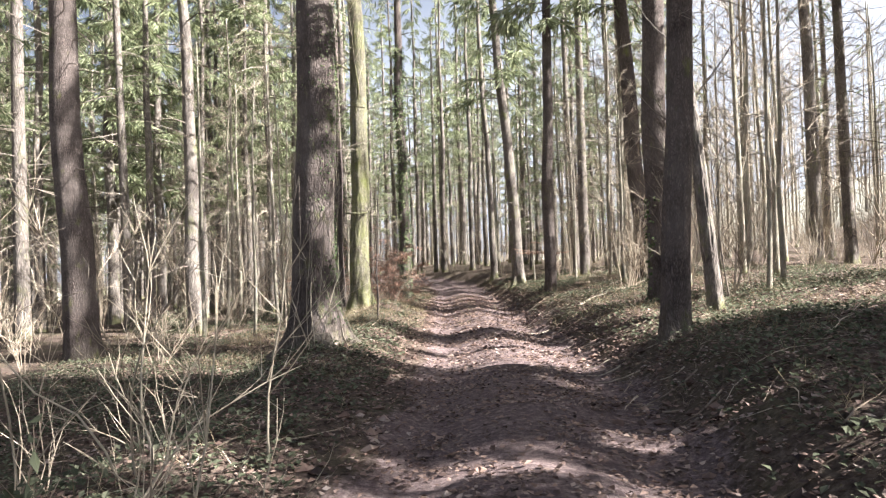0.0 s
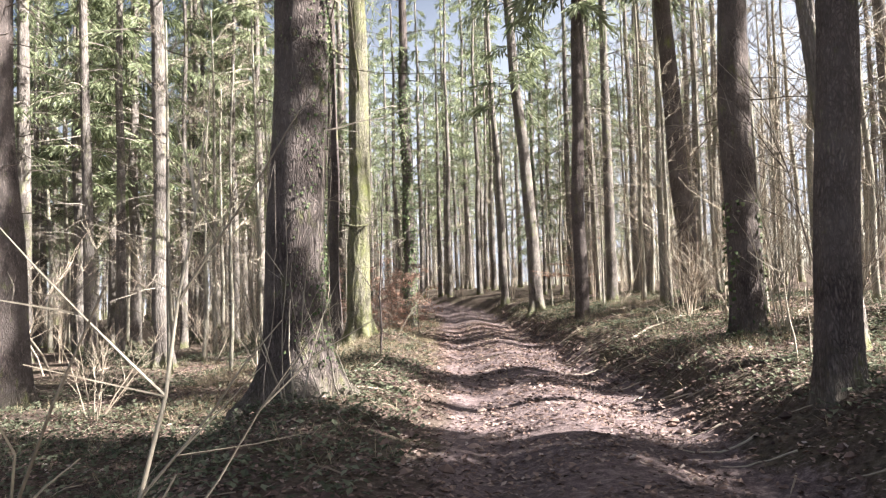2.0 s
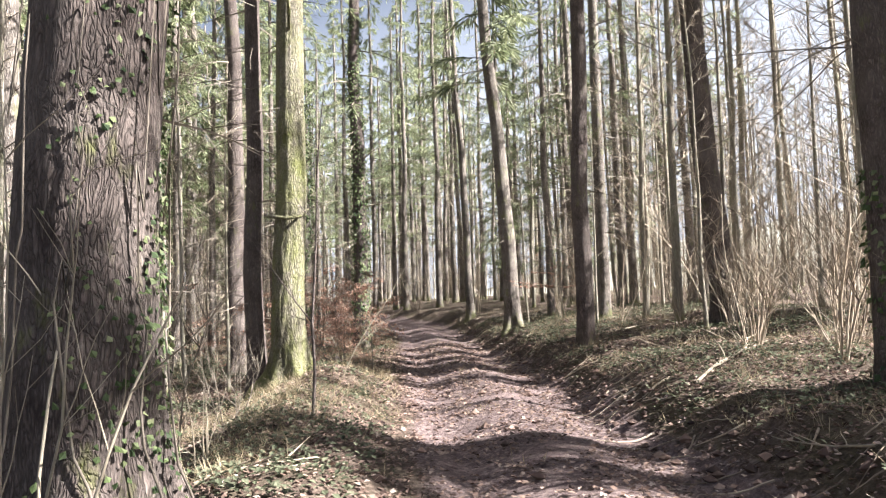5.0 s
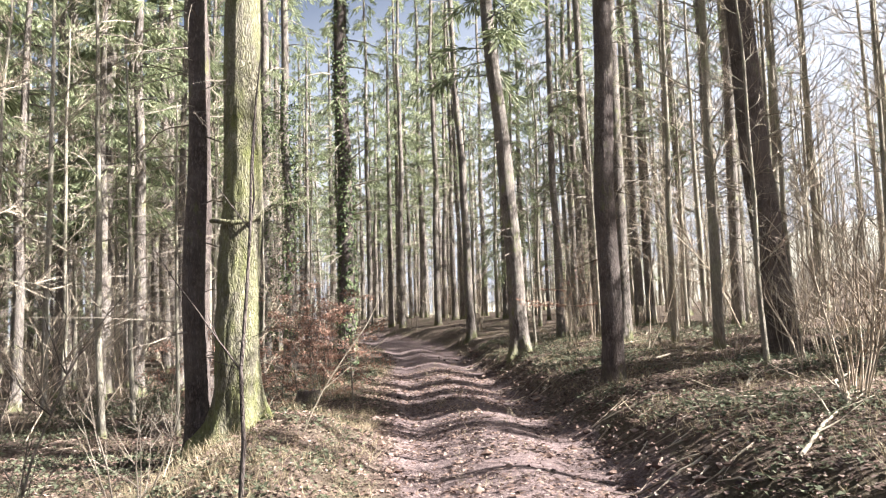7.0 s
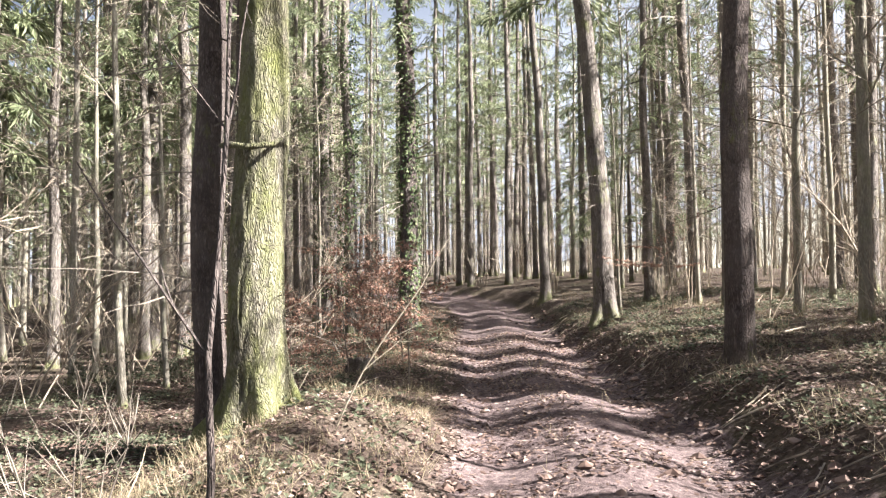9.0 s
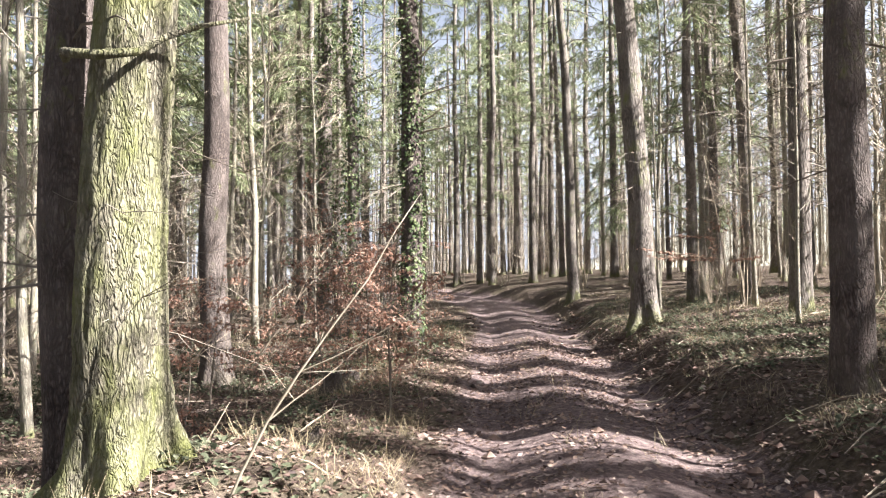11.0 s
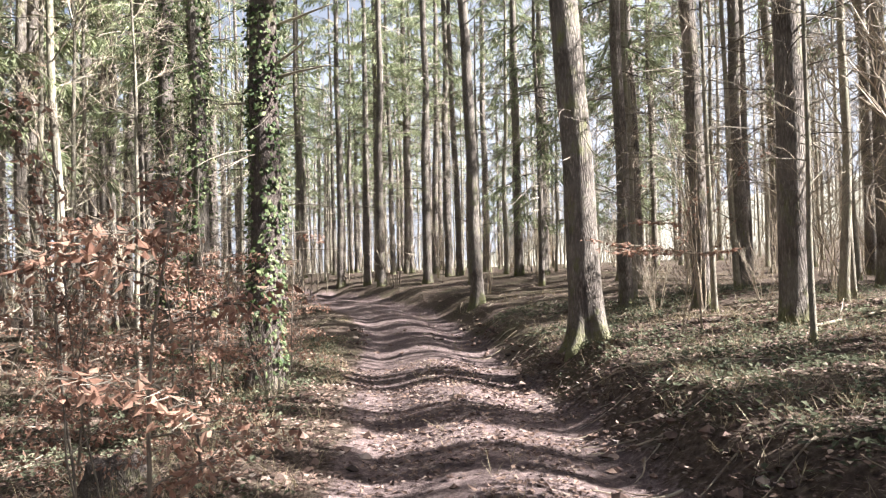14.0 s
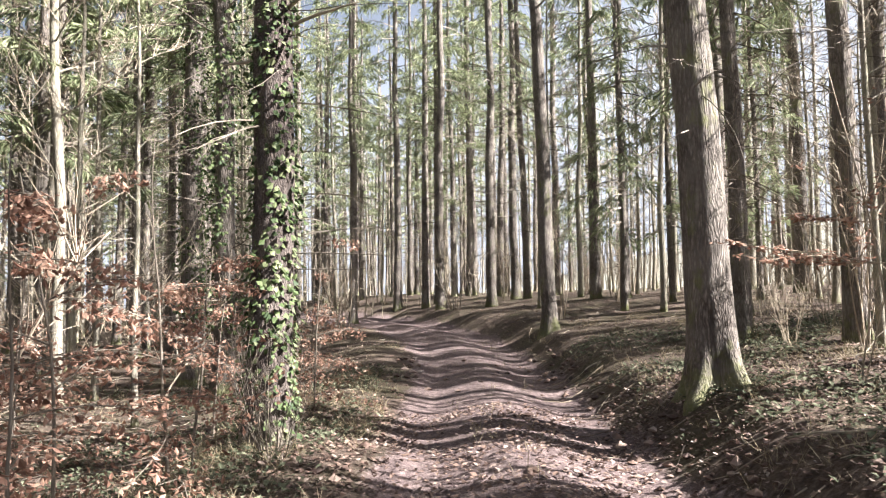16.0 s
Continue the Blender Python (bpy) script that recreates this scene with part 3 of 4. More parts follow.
# taller unseen spruces, added beyond the bank so their crowns shade the hollow opposite
for k, (x, y) in enumerate(((10.4, 4.6), (10.6, 6.3), (10.2, 7.9), (10.2, 13.7))):
    copy_thing(FORMS[6], pose(*set_down(x, y), 0, 0, 50 * k) @ Matrix.Scale(1.25, 4))
    PLACED.append((x, y))
fill(64, (-38, -9, 16, 75), 2.0, (0, 0, 1, 2, 3, 4), lambda x, y: True)
fill(9, (9, 18, 26, 60), 2.8, (0, 4, 5), open_to_sun)
fill(70, (11, 44, 24, 80), 1.8, (4, 5), open_to_sun, 1.0, 1.7)
fill(64, (-15, 11, 43, 80), 1.5, (0, 1, 1, 2, 4, 5, 5), clear)
fill(7, (3.5, 14, 42, 60), 2.2, (8,), clear)
fill(12, (-16, -2, 44, 62), 2.4, (8,), clear)
fill(6, (-20, -11, 22, 40), 3.0, (8,), clear)
fill(10, (-26, -8, 30, 60), 2.0, (6,), lambda x, y: True)
fill(26, (-18, 4, 42, 72), 1.8, (6, 6, 2, 2), clear)
fill(14, (-34, -12, 26, 60), 2.6, (7, 8), lambda x, y: True)
fill(20, (5.5, 16, 20, 46), 1.5, (4, 5, 5), open_to_sun)
fill(18, (-16, -4.8, 25, 46), 1.5, (4, 5, 5), lambda x, y: True)
fill(10, (-24, -4, -14, 8), 3.0, (0, 1, 3), lambda x, y: x < -0.7 * y - 3)

# bare young beeches close on both sides, and full-crowned spruces behind them
r3 = random.Random(17)
for x, y, k, sc in ((5.7, 12.6, 5, 0.62), (6.9, 14.6, 4, 0.6), (5.9, 17.2, 5, 0.7), (7.8, 16.8, 4, 0.75), (5.4, 21.4, 5, 0.6), (7.4, 24.6, 4, 0.7), (5.2, 28.2, 5, 0.55), (6.0, 32.4, 5, 0.75), (4.4, 34.6, 5, 0.6),
                    (-4.9, 18.6, 5, 0.6), (-6.3, 18.9, 4, 0.6), (-4.2, 24.0, 5, 0.55), (-6.9, 22.9, 5, 0.7), (-7.8, 27.6, 4, 0.7), (-4.4, 33.8, 5, 0.7), (-6.6, 36.2, 4, 0.75), (-3.7, 39.9, 5, 0.7), (-8.8, 33.6, 5, 0.8),
                    (-7.5, 31.5, 6, 1.0), (-10.8, 26.6, 6, 0.95), (-11.0, 34.5, 6, 1.05), (-8.6, 43.6, 6, 1.0), (-6.2, 42.0, 6, 0.95), (-14.2, 25.4, 6, 1.0), (-12.6, 17.4, 6, 0.95), (-15.4, 21.2, 6, 1.0), (9.6, 38.0, 6, 1.0), (7.6, 41.8, 6, 0.95), (5.4, 47.2, 6, 1.0),
                    (-9.0, 33.0, 7, 0.95), (-11.6, 29.6, 7, 1.0), (-14.2, 33.4, 6, 1.0), (-12.4, 38.2, 6, 1.1), (-9.6, 41.2, 7, 1.05), (-16.6, 36.4, 7, 1.0), (-8.4, 49.0, 6, 1.1), (-7.4, 45.4, 6, 1.1), (-6.2, 47.8, 6, 1.1), (-9.0, 54.0, 6, 1.2), (3.2, 52.4, 6, 1.05), (1.6, 58.0, 6, 1.2),
                    (12.4, 33.4, 4, 1.4), (15.2, 36.2, 5, 1.6), (14.6, 30.6, 5, 1.5), (18.2, 40.4, 4, 1.5), (21.0, 38.6, 5, 1.7), (17.0, 33.0, 4, 1.45), (23.5, 44.0, 4, 1.6)):
    copy_thing(FORMS[k], pose(*set_down(x, y), 0, 0, r3.uniform(0, 360)) @ Matrix.Scale(sc, 4))


# ---- the wood beyond, too many stems to count ----
def far_wood():
    r = random.Random(9)
    stems, pale, green = Soup(), Soup(), Soup()
    for _ in range(600):
        while True:
            x, y = r.uniform(-75, 75), r.uniform(35, 120)
            d = math.hypot(x * 1.2, y)
            if d > 70 and r.random() < (1.0 if x < 4 else 0.45):
                break
        z, tall = land(x, y), r.uniform(14, 24)
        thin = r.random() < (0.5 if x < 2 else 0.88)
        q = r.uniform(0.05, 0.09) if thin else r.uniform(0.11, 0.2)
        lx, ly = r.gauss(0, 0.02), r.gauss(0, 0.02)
        # thin stems at x > 0 get paler bark, sunlit brightness in the colour
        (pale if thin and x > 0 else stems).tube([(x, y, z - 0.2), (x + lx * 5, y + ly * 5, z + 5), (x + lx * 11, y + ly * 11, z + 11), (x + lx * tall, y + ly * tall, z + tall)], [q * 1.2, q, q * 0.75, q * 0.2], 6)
        if not thin:
            for _ in range(110):
                h = tall * (0.35 + 0.65 * r.random())
                k = (1 - h / tall) * 2.6 + 0.6
                a, o = r.uniform(0, 6.283), r.random() ** 0.6
                p = Vector((x + lx * h + math.cos(a) * k * o, y + ly * h + math.sin(a) * k * o, z + h))
                u = Vector((math.cos(a), math.sin(a), r.uniform(-0.9, 0.1)))
                green.leaf(p, u, Vector((r.uniform(-1, 1), r.uniform(-1, 1), r.uniform(-1, 1))).cross(u), r.uniform(0.5, 1.1), r.uniform(0.12, 0.3), 0.3)
    for name, s, m, lab in (("distant_trunks", stems, BARK_SPRUCE, "distant spruce trunks standing close together"), ("distant_thin_stems", pale, BARK_PALE, "distant thin pale-barked stems, their sunlit tone put into the colour"),
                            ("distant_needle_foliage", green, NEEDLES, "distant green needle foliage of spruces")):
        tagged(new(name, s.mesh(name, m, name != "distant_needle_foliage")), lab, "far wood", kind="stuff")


far_wood()


def far_undergrowth():
    r = random.Random(12)
    s = Soup()
    for _ in range(2600):
        x, y = r.uniform(-60, 65), r.uniform(52, 105)
        z, h = land(x, y), r.uniform(1.0, 4.5)
        a, o = r.uniform(0, 6.283), r.uniform(0, 0.3) * h
        top = Vector((x + math.cos(a) * o, y + math.sin(a) * o, z + h))
        mid = Vector((x, y, z)).lerp(top, 0.5) + Vector((r.uniform(-0.1, 0.1), r.uniform(-0.1, 0.1), 0))
        q = r.uniform(0.012, 0.03)
        s.tube([(x, y, z - 0.1), mid, top], [q, q * 0.8, q * 0.3], 3, False)
        for _ in range(4):
            p = Vector((x, y, z)).lerp(top, r.uniform(0.3, 0.9))
            e = p + Vector((r.uniform(-1, 1), r.uniform(-1, 1), r.uniform(0.1, 1))) * 0.35 * h * r.random()
            s.tube([p, e], [q * 0.5, q * 0.25], 3, False)
    tagged(new("distant_undergrowth", s.mesh("distant_undergrowth", TWIG_PALE)), "distant tangle of thin bare stems in sunlight", "far wood", kind="stuff")


far_undergrowth()


# ---- shrubs and saplings ----
def twig_system(rng, stems, twigs, p, d, length, r0, forks, depth=1, wander=0.12, droop=-0.03):
    pts = limb(rng, p, d, length, 7, wander, droop)
    stems.tube(pts, [r0 * (1 - 0.11 * i) for i in range(8)], 5)
    ends = []
    for _ in range(forks):
        i = rng.randint(2, 6)
        dd = (pts[i + 1] - pts[i]).normalized() * 0.8 + Vector((rng.uniform(-1, 1), rng.uniform(-1, 1), rng.uniform(-0.2, 0.7))) * 0.9
        q = limb(rng, pts[i], dd, length * rng.uniform(0.2, 0.45), 4, 0.17, -0.03)
        rr = max(0.0035, r0 * 0.45)
        twigs.tube(q, [rr, rr * 0.85, rr * 0.7, rr * 0.55, rr * 0.35], 3)
        ends.append(q)
        for _ in range(2 * depth):
            j = rng.randint(0, 3)
            dd = (q[j + 1] - q[j]).normalized() + Vector((rng.uniform(-1, 1), rng.uniform(-1, 1), rng.uniform(-0.5, 0.6)))
            w = limb(rng, q[j], dd, length * rng.uniform(0.06, 0.22), 2, 0.25)
            twigs.tube(w, [rr * 0.6, rr * 0.45, rr * 0.25], 3)
            ends.append(w)
    return ends


def shrub(at, label, seed, stems=6, tall=2.4, spread_=0.35, r0=0.014, mat=TWIG, group="", forks=7, name="bare_shrub", leaves=0, leaf_mat=None, lo_leaf=0.0, lean=(0, 0), crook=0.12):
    rng = random.Random(seed)
    t = thing(name, at, label, "shrub" if stems > 2 else "sapling", group)
    twigs, foliage = Soup(), Soup()
    for k in range(stems):
        s = Soup()
        a = rng.uniform(0, 6.283)
        d = Vector((math.cos(a) * spread_ * rng.random() + lean[0], math.sin(a) * spread_ * rng.random() + lean[1], 1))
        ends = twig_system(rng, s, twigs, (math.cos(a) * 0.09 * (stems > 1), math.sin(a) * 0.09 * (stems > 1), -0.08), d, tall * rng.uniform(0.65, 1.1), r0 * rng.uniform(0.6, 1.1), forks, 1, crook, -0.03 if crook < 0.2 else 0.0)
        part("stem", s, mat, t, "", True)
        for q in ends:
            for _ in range(leaves):
                j = rng.randint(0, len(q) - 2)
                p = q[j].lerp(q[j + 1], rng.random())
                if p.z < lo_leaf:
                    continue
                u = Vector((rng.uniform(-1, 1), rng.uniform(-1, 1), rng.uniform(-0.9, 0.3)))
                foliage.leaf(p, u, u.cross(Vector((rng.uniform(-1, 1), rng.uniform(-1, 1), 1))), rng.uniform(0.042, 0.078), rng.uniform(0.024, 0.042), 0.25)
    tagged(part("twig_work", twigs, mat, t), kind="stuff")
    if leaves:
        tagged(part("foliage", foliage, leaf_mat or BEECH, t, "evergreen leaves" if leaf_mat else "withered copper-brown leaves"), kind="stuff")
    return t


BARE = [shrub(set_down(5.4, 13.6), "bare many-stemmed shrub with fine beige twigs", 201, 8, 2.6, 0.5, group="bare undergrowth shrubs"),
        shrub(set_down(6.6, 19.4), "bare upright shrub with grey-brown stems", 202, 6, 3.4, 0.3, group="bare undergrowth shrubs"),
        shrub(set_down(-5.6, 14.0), "low tangled bare shrub", 203, 9, 1.6, 0.8, 0.009, group="bare undergrowth shrubs"),
        shrub(set_down(-6.4, 26.0), "bare shrub with pale thin twigs", 204, 7, 2.8, 0.45, 0.012, TWIG_PALE, group="bare undergrowth shrubs")]
CROOKED = [shrub(set_down(9.4, 23.6), "crooked bare young tree with tangled twigs", 205, 1, 4.6, 0.3, 0.026, TWIG, "crooked bare saplings", 16, "crooked_sapling", crook=0.24),
           shrub(set_down(-7.4, 24.6), "crooked bare sapling with spreading level twigs", 206, 2, 3.6, 0.5, 0.02, TWIG, "crooked bare saplings", 15, "crooked_sapling", crook=0.3),
           shrub(set_down(10.8, 27.4), "leaning bare sapling with forked twigs", 207, 2, 4.0, 0.5, 0.015, TWIG, "crooked bare saplings", 14, "crooked_sapling", crook=0.26)]


def level_beech(at, label, seed, tall, branches, lo=2, thick=0.016):
    """A thin young beech whose level branches hold flat sprays of withered leaves."""
    r = random.Random(seed)
    t = thing("beech_sapling", at, label, "sapling", "leafy beech saplings")
    s, foliage = Soup(), Soup()
    pts = limb(r, (0, 0, -0.1), Vector((r.uniform(-0.15, 0.15), r.uniform(-0.15, 0.15), 1)), tall, 10, 0.09, -0.02)
    s.tube(pts, [thick * (1 - 0.08 * i) for i in range(11)], 6)
    part("stem", s, TWIG_DARK, t, "", True)
    for k in range(branches):
        i, yaw = r.randint(lo, 9), 2.4 * k + r.uniform(-0.5, 0.5)
        L = tall * r.uniform(0.22, 0.42) * (1.15 - 0.06 * i)
        b, fine = Soup(), Soup()
        q = limb(r, pts[i], way(r, yaw, r.uniform(0.0, 0.5)), L, 7, 0.16, 0.05)
        b.tube(q, [0.006 * (1 - 0.11 * j) for j in range(8)], 5)
        for j in range(1, 7):
            for sgn in (-1, 1):
                w = limb(r, q[j], way(r, yaw + sgn * r.uniform(0.5, 1.1), r.uniform(-0.15, 0.12)), L * r.uniform(0.14, 0.34), 3, 0.1)
                fine.tube(w, [0.0035, 0.0028, 0.002, 0.001], 3)
                for _ in range(r.randint(3, 7)):
                    p = w[0].lerp(w[3], r.random())
                    p = p + Vector((r.uniform(-0.04, 0.04), r.uniform(-0.04, 0.04), r.uniform(-0.1, 0.04)))
                    u = Vector((r.uniform(-1, 1), r.uniform(-1, 1), r.uniform(-1.1, 0.3)))
                    foliage.leaf(p, u, u.cross(Vector((r.uniform(-0.5, 0.5), r.uniform(-0.5, 0.5), 1))), r.uniform(0.05, 0.085), r.uniform(0.03, 0.048), 0.22)
        tagged(part("twig_work", fine, TWIG_DARK, part("branch", b, TWIG_DARK, t, "", True)), kind="stuff")
    tagged(part("foliage", foliage, BEECH, t, "withered copper-brown leaves"), kind="stuff")
    return t


BEECHES = [level_beech(set_down(-1.05, 23.5), "beech sapling with level sprays of copper leaves", 301, 2.5, 9),
           level_beech(set_down(-2.9, 27.2), "bushy young beech with withered copper leaves", 302, 2.9, 16, 1)]


def strew(forms, count, box, apart, ok, lo, hi, taken):
    made = 0
    for _ in range(count * 40):
        if made >= count:
            break
        x, y = rng.uniform(box[0], box[1]), rng.uniform(box[2], box[3])
        if not ok(x, y) or any((x - a) ** 2 + (y - b) ** 2 < apart ** 2 for a, b in taken):
            continue
        copy_thing(rng.choice(forms), pose(*set_down(x, y), 0, 0, rng.uniform(0, 360)) @ Matrix.Scale(rng.uniform(lo, hi), 4))
        taken.append((x, y))
        made += 1


shrubs_at = [(-0.5, 3.0)]
strew(BARE, 16, (4.3, 8.5, 12.5, 27), 0.8, lambda x, y: True, 0.5, 1.0, shrubs_at)
strew(BARE, 38, (4.2, 18, 13, 46), 1.1, lambda x, y: x > 3.9, 0.6, 1.15, shrubs_at)
strew(BARE, 32, (-18, -3.6, 9, 46), 1.2, lambda x, y: x < -3.8 and x < -0.2 * y + 1.5 and (x < -7.5 or y > 20), 0.5, 1.0, shrubs_at)
strew(BARE, 22, (-9, 10, 42, 62), 1.4, lambda x, y: abs(x - track_x(y)) > 2.4, 0.8, 1.3, shrubs_at)
strew(CROOKED, 34, (7.6, 18, 22, 46), 0.9, lambda x, y: True, 0.8, 1.4, shrubs_at)
strew(CROOKED, 44, (-17, -4.5, 17, 48), 0.9, lambda x, y: x < track_x(y) - 3 and (x < -8 or y > 22), 0.7, 1.2, shrubs_at)
strew(BARE, 34, (-20, 30, 44, 75), 1.6, lambda x, y: abs(x - track_x(y)) > 2.4, 1.1, 1.7, shrubs_at)
for x, y, k, sc in ((-1.9, 28.6, 1, 1.0), (-3.9, 25.6, 0, 1.0), (-2.3, 25.8, 0, 0.9), (-4.6, 31.0, 1, 1.1), (-1.5, 32.6, 1, 0.9), (-6.3, 30.2, 1, 1.0), (-3.4, 33.5, 0, 1.1), (-1.9, 35.0, 1, 0.8), (-3.0, 22.6, 0, 0.8), (-1.3, 25.6, 1, 0.75), (-2.0, 29.3, 0, 0.9), (-1.9, 26.9, 0, 0.95), (-3.6, 29.4, 1, 0.9), (-2.6, 31.8, 0, 1.0)):
    copy_thing(BEECHES[k], pose(*set_down(x, y), 0, 0, 90 * x + 40 * y) @ Matrix.Scale(sc, 4))

# broken stubs on the ivy-clad trunk, and stems that climb the old spruce
for h, yaw, L in ((4.55, -0.15, 0.95), (4.75, -0.35, 0.8), (5.35, 0.0, 1.0), (4.2, 2.9, 0.7), (6.1, -0.5, 0.9)):
    s = Soup()
    r2 = random.Random(int(h * 100))
    pts = limb(r2, axis(h, (0, 0.01), 0, 31) + way(r2, yaw, 0) * 0.2, way(r2, yaw - 0.5, 0.12), L, 5, 0.06)
    s.tube(pts, [0.024, 0.022, 0.019, 0.016, 0.012, 0.006], 6)
    part("branch_stub", s, TWIG_PALE, IVY_TREE.children[0], "pale broken branch stub", True)
for k in range(4):
    r2 = random.Random(500 + k)
    a = r2.uniform(-2.3, 0.5)
    s = Soup()
    pts = []
    for i in range(14):
        h = -0.1 + i * r2.uniform(0.2, 0.32)
        a += r2.uniform(-0.16, 0.18)
        q = trunk_radius(max(h, 0), 0.34, 24, 0.9) + 0.03 + r2.uniform(0, 0.04)
        c = axis(max(h, 0), (0.015, 0), 0, 11)
        pts.append((c.x + math.cos(a) * q, c.y + math.sin(a) * q, h))
    s.tube(pts, [0.008 * (1 - 0.05 * i) for i in range(14)], 5)
    part("climbing_stem", s, TWIG_DARK, BIG.children[0], "", True)


s = Soup()
s.tube([(-0.3, -0.16, 2.72), (-0.2, -0.34, 2.7), (0.05, -0.4, 2.66), (0.26, -0.32, 2.7), (0.36, -0.2, 2.82), (0.55, -0.1, 2.92), (0.85, 0.0, 3.0)], [0.03, 0.032, 0.03, 0.027, 0.022, 0.016, 0.008], 8)
part("branch", s, BARK_OAK, OAK, "low branch bent across the trunk", True)

# ---- saplings close to the track ----
shrub(set_down(-1.31, 5.3), "pale bare sapling beside the track", 401, 1, 2.1, 0.1, 0.012, TWIG_PALE, "", 5, "bare_sapling")
shrub(set_down(-2.1, 4.9), "pale bare shrub with forked twigs", 402, 3, 2.3, 0.5, 0.011, TWIG_PALE, "", 7, "bare_shrub", crook=0.3)
shrub(set_down(-1.75, 3.6), "low pale shrub with crooked forked twigs", 403, 4, 1.5, 0.9, 0.009, TWIG_PALE, "", 7, "bare_shrub", crook=0.35)
shrub(set_down(-1.42, 2.95), "pale bare sapling with arching forked twigs", 421, 3, 2.3, 0.4, 0.009, TWIG_PALE, "", 6, "bare_sapling", crook=0.22)
shrub(set_down(-1.0, 4.1), "low pale forked shoot", 422, 2, 0.95, 0.6, 0.008, TWIG_PALE, "", 4, "bare_shoot", crook=0.3)
shrub(set_down(-2.6, 6.4), "pale bare bramble-like shrub", 404, 5, 1.5, 0.9, 0.007, TWIG, "", 6, "bare_shrub", crook=0.35)
shrub(set_down(-3.4, 5.6), "pale bare bramble-like shrub", 405, 5, 1.9, 0.8, 0.008, TWIG, "", 6, "bare_shrub", crook=0.3)
shrub(set_down(-1.17, 2.1), "small evergreen sapling with light green leaves", 406, 1, 1.35, 0.1, 0.007, TWIG, "", 6, "evergreen_sapling", 3, GREEN, 0.8)
shrub(set_down(-1.55, 16.6), "dark sapling stem in front of the oak", 407, 1, 4.6, 0.03, 0.03, BARK_OLD, "", 2, "dark_sapling")
shrub(set_down(-2.9, 15.6), "bare sapling with level twigs", 408, 2, 3.0, 0.3, 0.018, TWIG_DARK, "", 9, "bare_sapling")
shrub(set_down(-2.35, 14.4), "clump of straight pale dry stems", 409, 9, 1.3, 0.35, 0.008, TWIG_PALE, "", 2, "dry_stem_clump")
shrub(set_down(-2.7, 17.4), "low grey-brown bare shrub", 410, 6, 1.5, 0.7, 0.008, TWIG_DARK, "", 7, "bare_shrub")
shrub(set_down(-1.45, 19.6), "pale leaning sapling with a forked foot", 411, 1, 2.9, 0.02, 0.01, TWIG_PALE, "", 2, "leaning_sapling", lean=(0.42, 0.05), crook=0.15)
shrub(set_down(-1.7, 24.7), "beech sapling with withered copper leaves", 412, 2, 2.4, 0.3, 0.012, TWIG_DARK, "leafy beech saplings", 12, "beech_sapling", 9)
shrub(set_down(4.35, 30.2), "young beech whose low twigs keep copper leaves", 413, 2, 3.2, 0.35, 0.012, TWIG, "leafy beech saplings", 8, "beech_sapling", 6, None, 1.3)
shrub(set_down(5.0, 12.8), "crooked bare sapling on the bank", 414, 2, 4.2, 0.3, 0.024, TWIG_DARK, "", 9, "crooked_sapling", lean=(-0.12, 0.05))
shrub(set_down(4.7, 16.2), "bare forked sapling on the bank", 415, 3, 3.8, 0.4, 0.02, TWIG, "", 9, "forked_sapling")
shrub(set_down(3.55, 11.2), "pale broken sapling on the bank", 416, 2, 1.3, 0.15, 0.016, TWIG_PALE, "", 2, "broken_sapling")
shrub(set_down(-2.75, 12.3), "thin sapling beside the old spruce", 417, 1, 3.6, 0.05, 0.022, TWIG, "", 7, "thin_sapling")
shrub(set_down(-1.95, 10.85), "bundle of thin pale shoots before the old spruce", 418, 5, 2.2, 0.28, 0.012, TWIG_PALE, "", 3, "shoot_bundle")
shrub(set_down(-1.35, 29.7), "dense bundle of thin shoots at a trunk foot", 419, 24, 1.25, 0.55, 0.007, TWIG_DARK, "", 3, "shoot_bundle")
shrub(set_down(5.3, 26.6), "bare sapling with an arching stem", 420, 2, 3.6, 0.5, 0.018, TWIG, "", 9, "arching_sapling")


for k, (x, y, n, h) in enumerate(((5.2, 16.9, 8, 2.2), (6.0, 17.8, 7, 2.8), (4.9, 18.6, 9, 1.7), (6.6, 15.6, 6, 3.0), (5.6, 20.6, 8, 2.0), (7.2, 19.6, 6, 3.0))):
    shrub(set_down(x, y), "bare tangled shrub on the bank", 460 + k, n, h, 0.6, 0.013, TWIG_DARK if k % 2 else TWIG, "bare undergrowth shrubs", 8, "bare_shrub", crook=0.2)

# low brambles that keep their leaves
for k, (x, y) in enumerate(((-6.3, 29.6), (-6.6, 25.2), (-5.7, 27.0), (-8.2, 22.6), (-7.2, 17.6))):
    shrub(set_down(x, y), "low bramble thicket with green leaves", 430 + k, 10, 0.9, 1.3, 0.005, TWIG, "green brambles", 6, "bramble", 5, GREEN, 0.0)
ivy_on(FOOT, 0.26, 22, (0.0, 0), 0, 47, 0.0, 2.2, 420, 0.06)


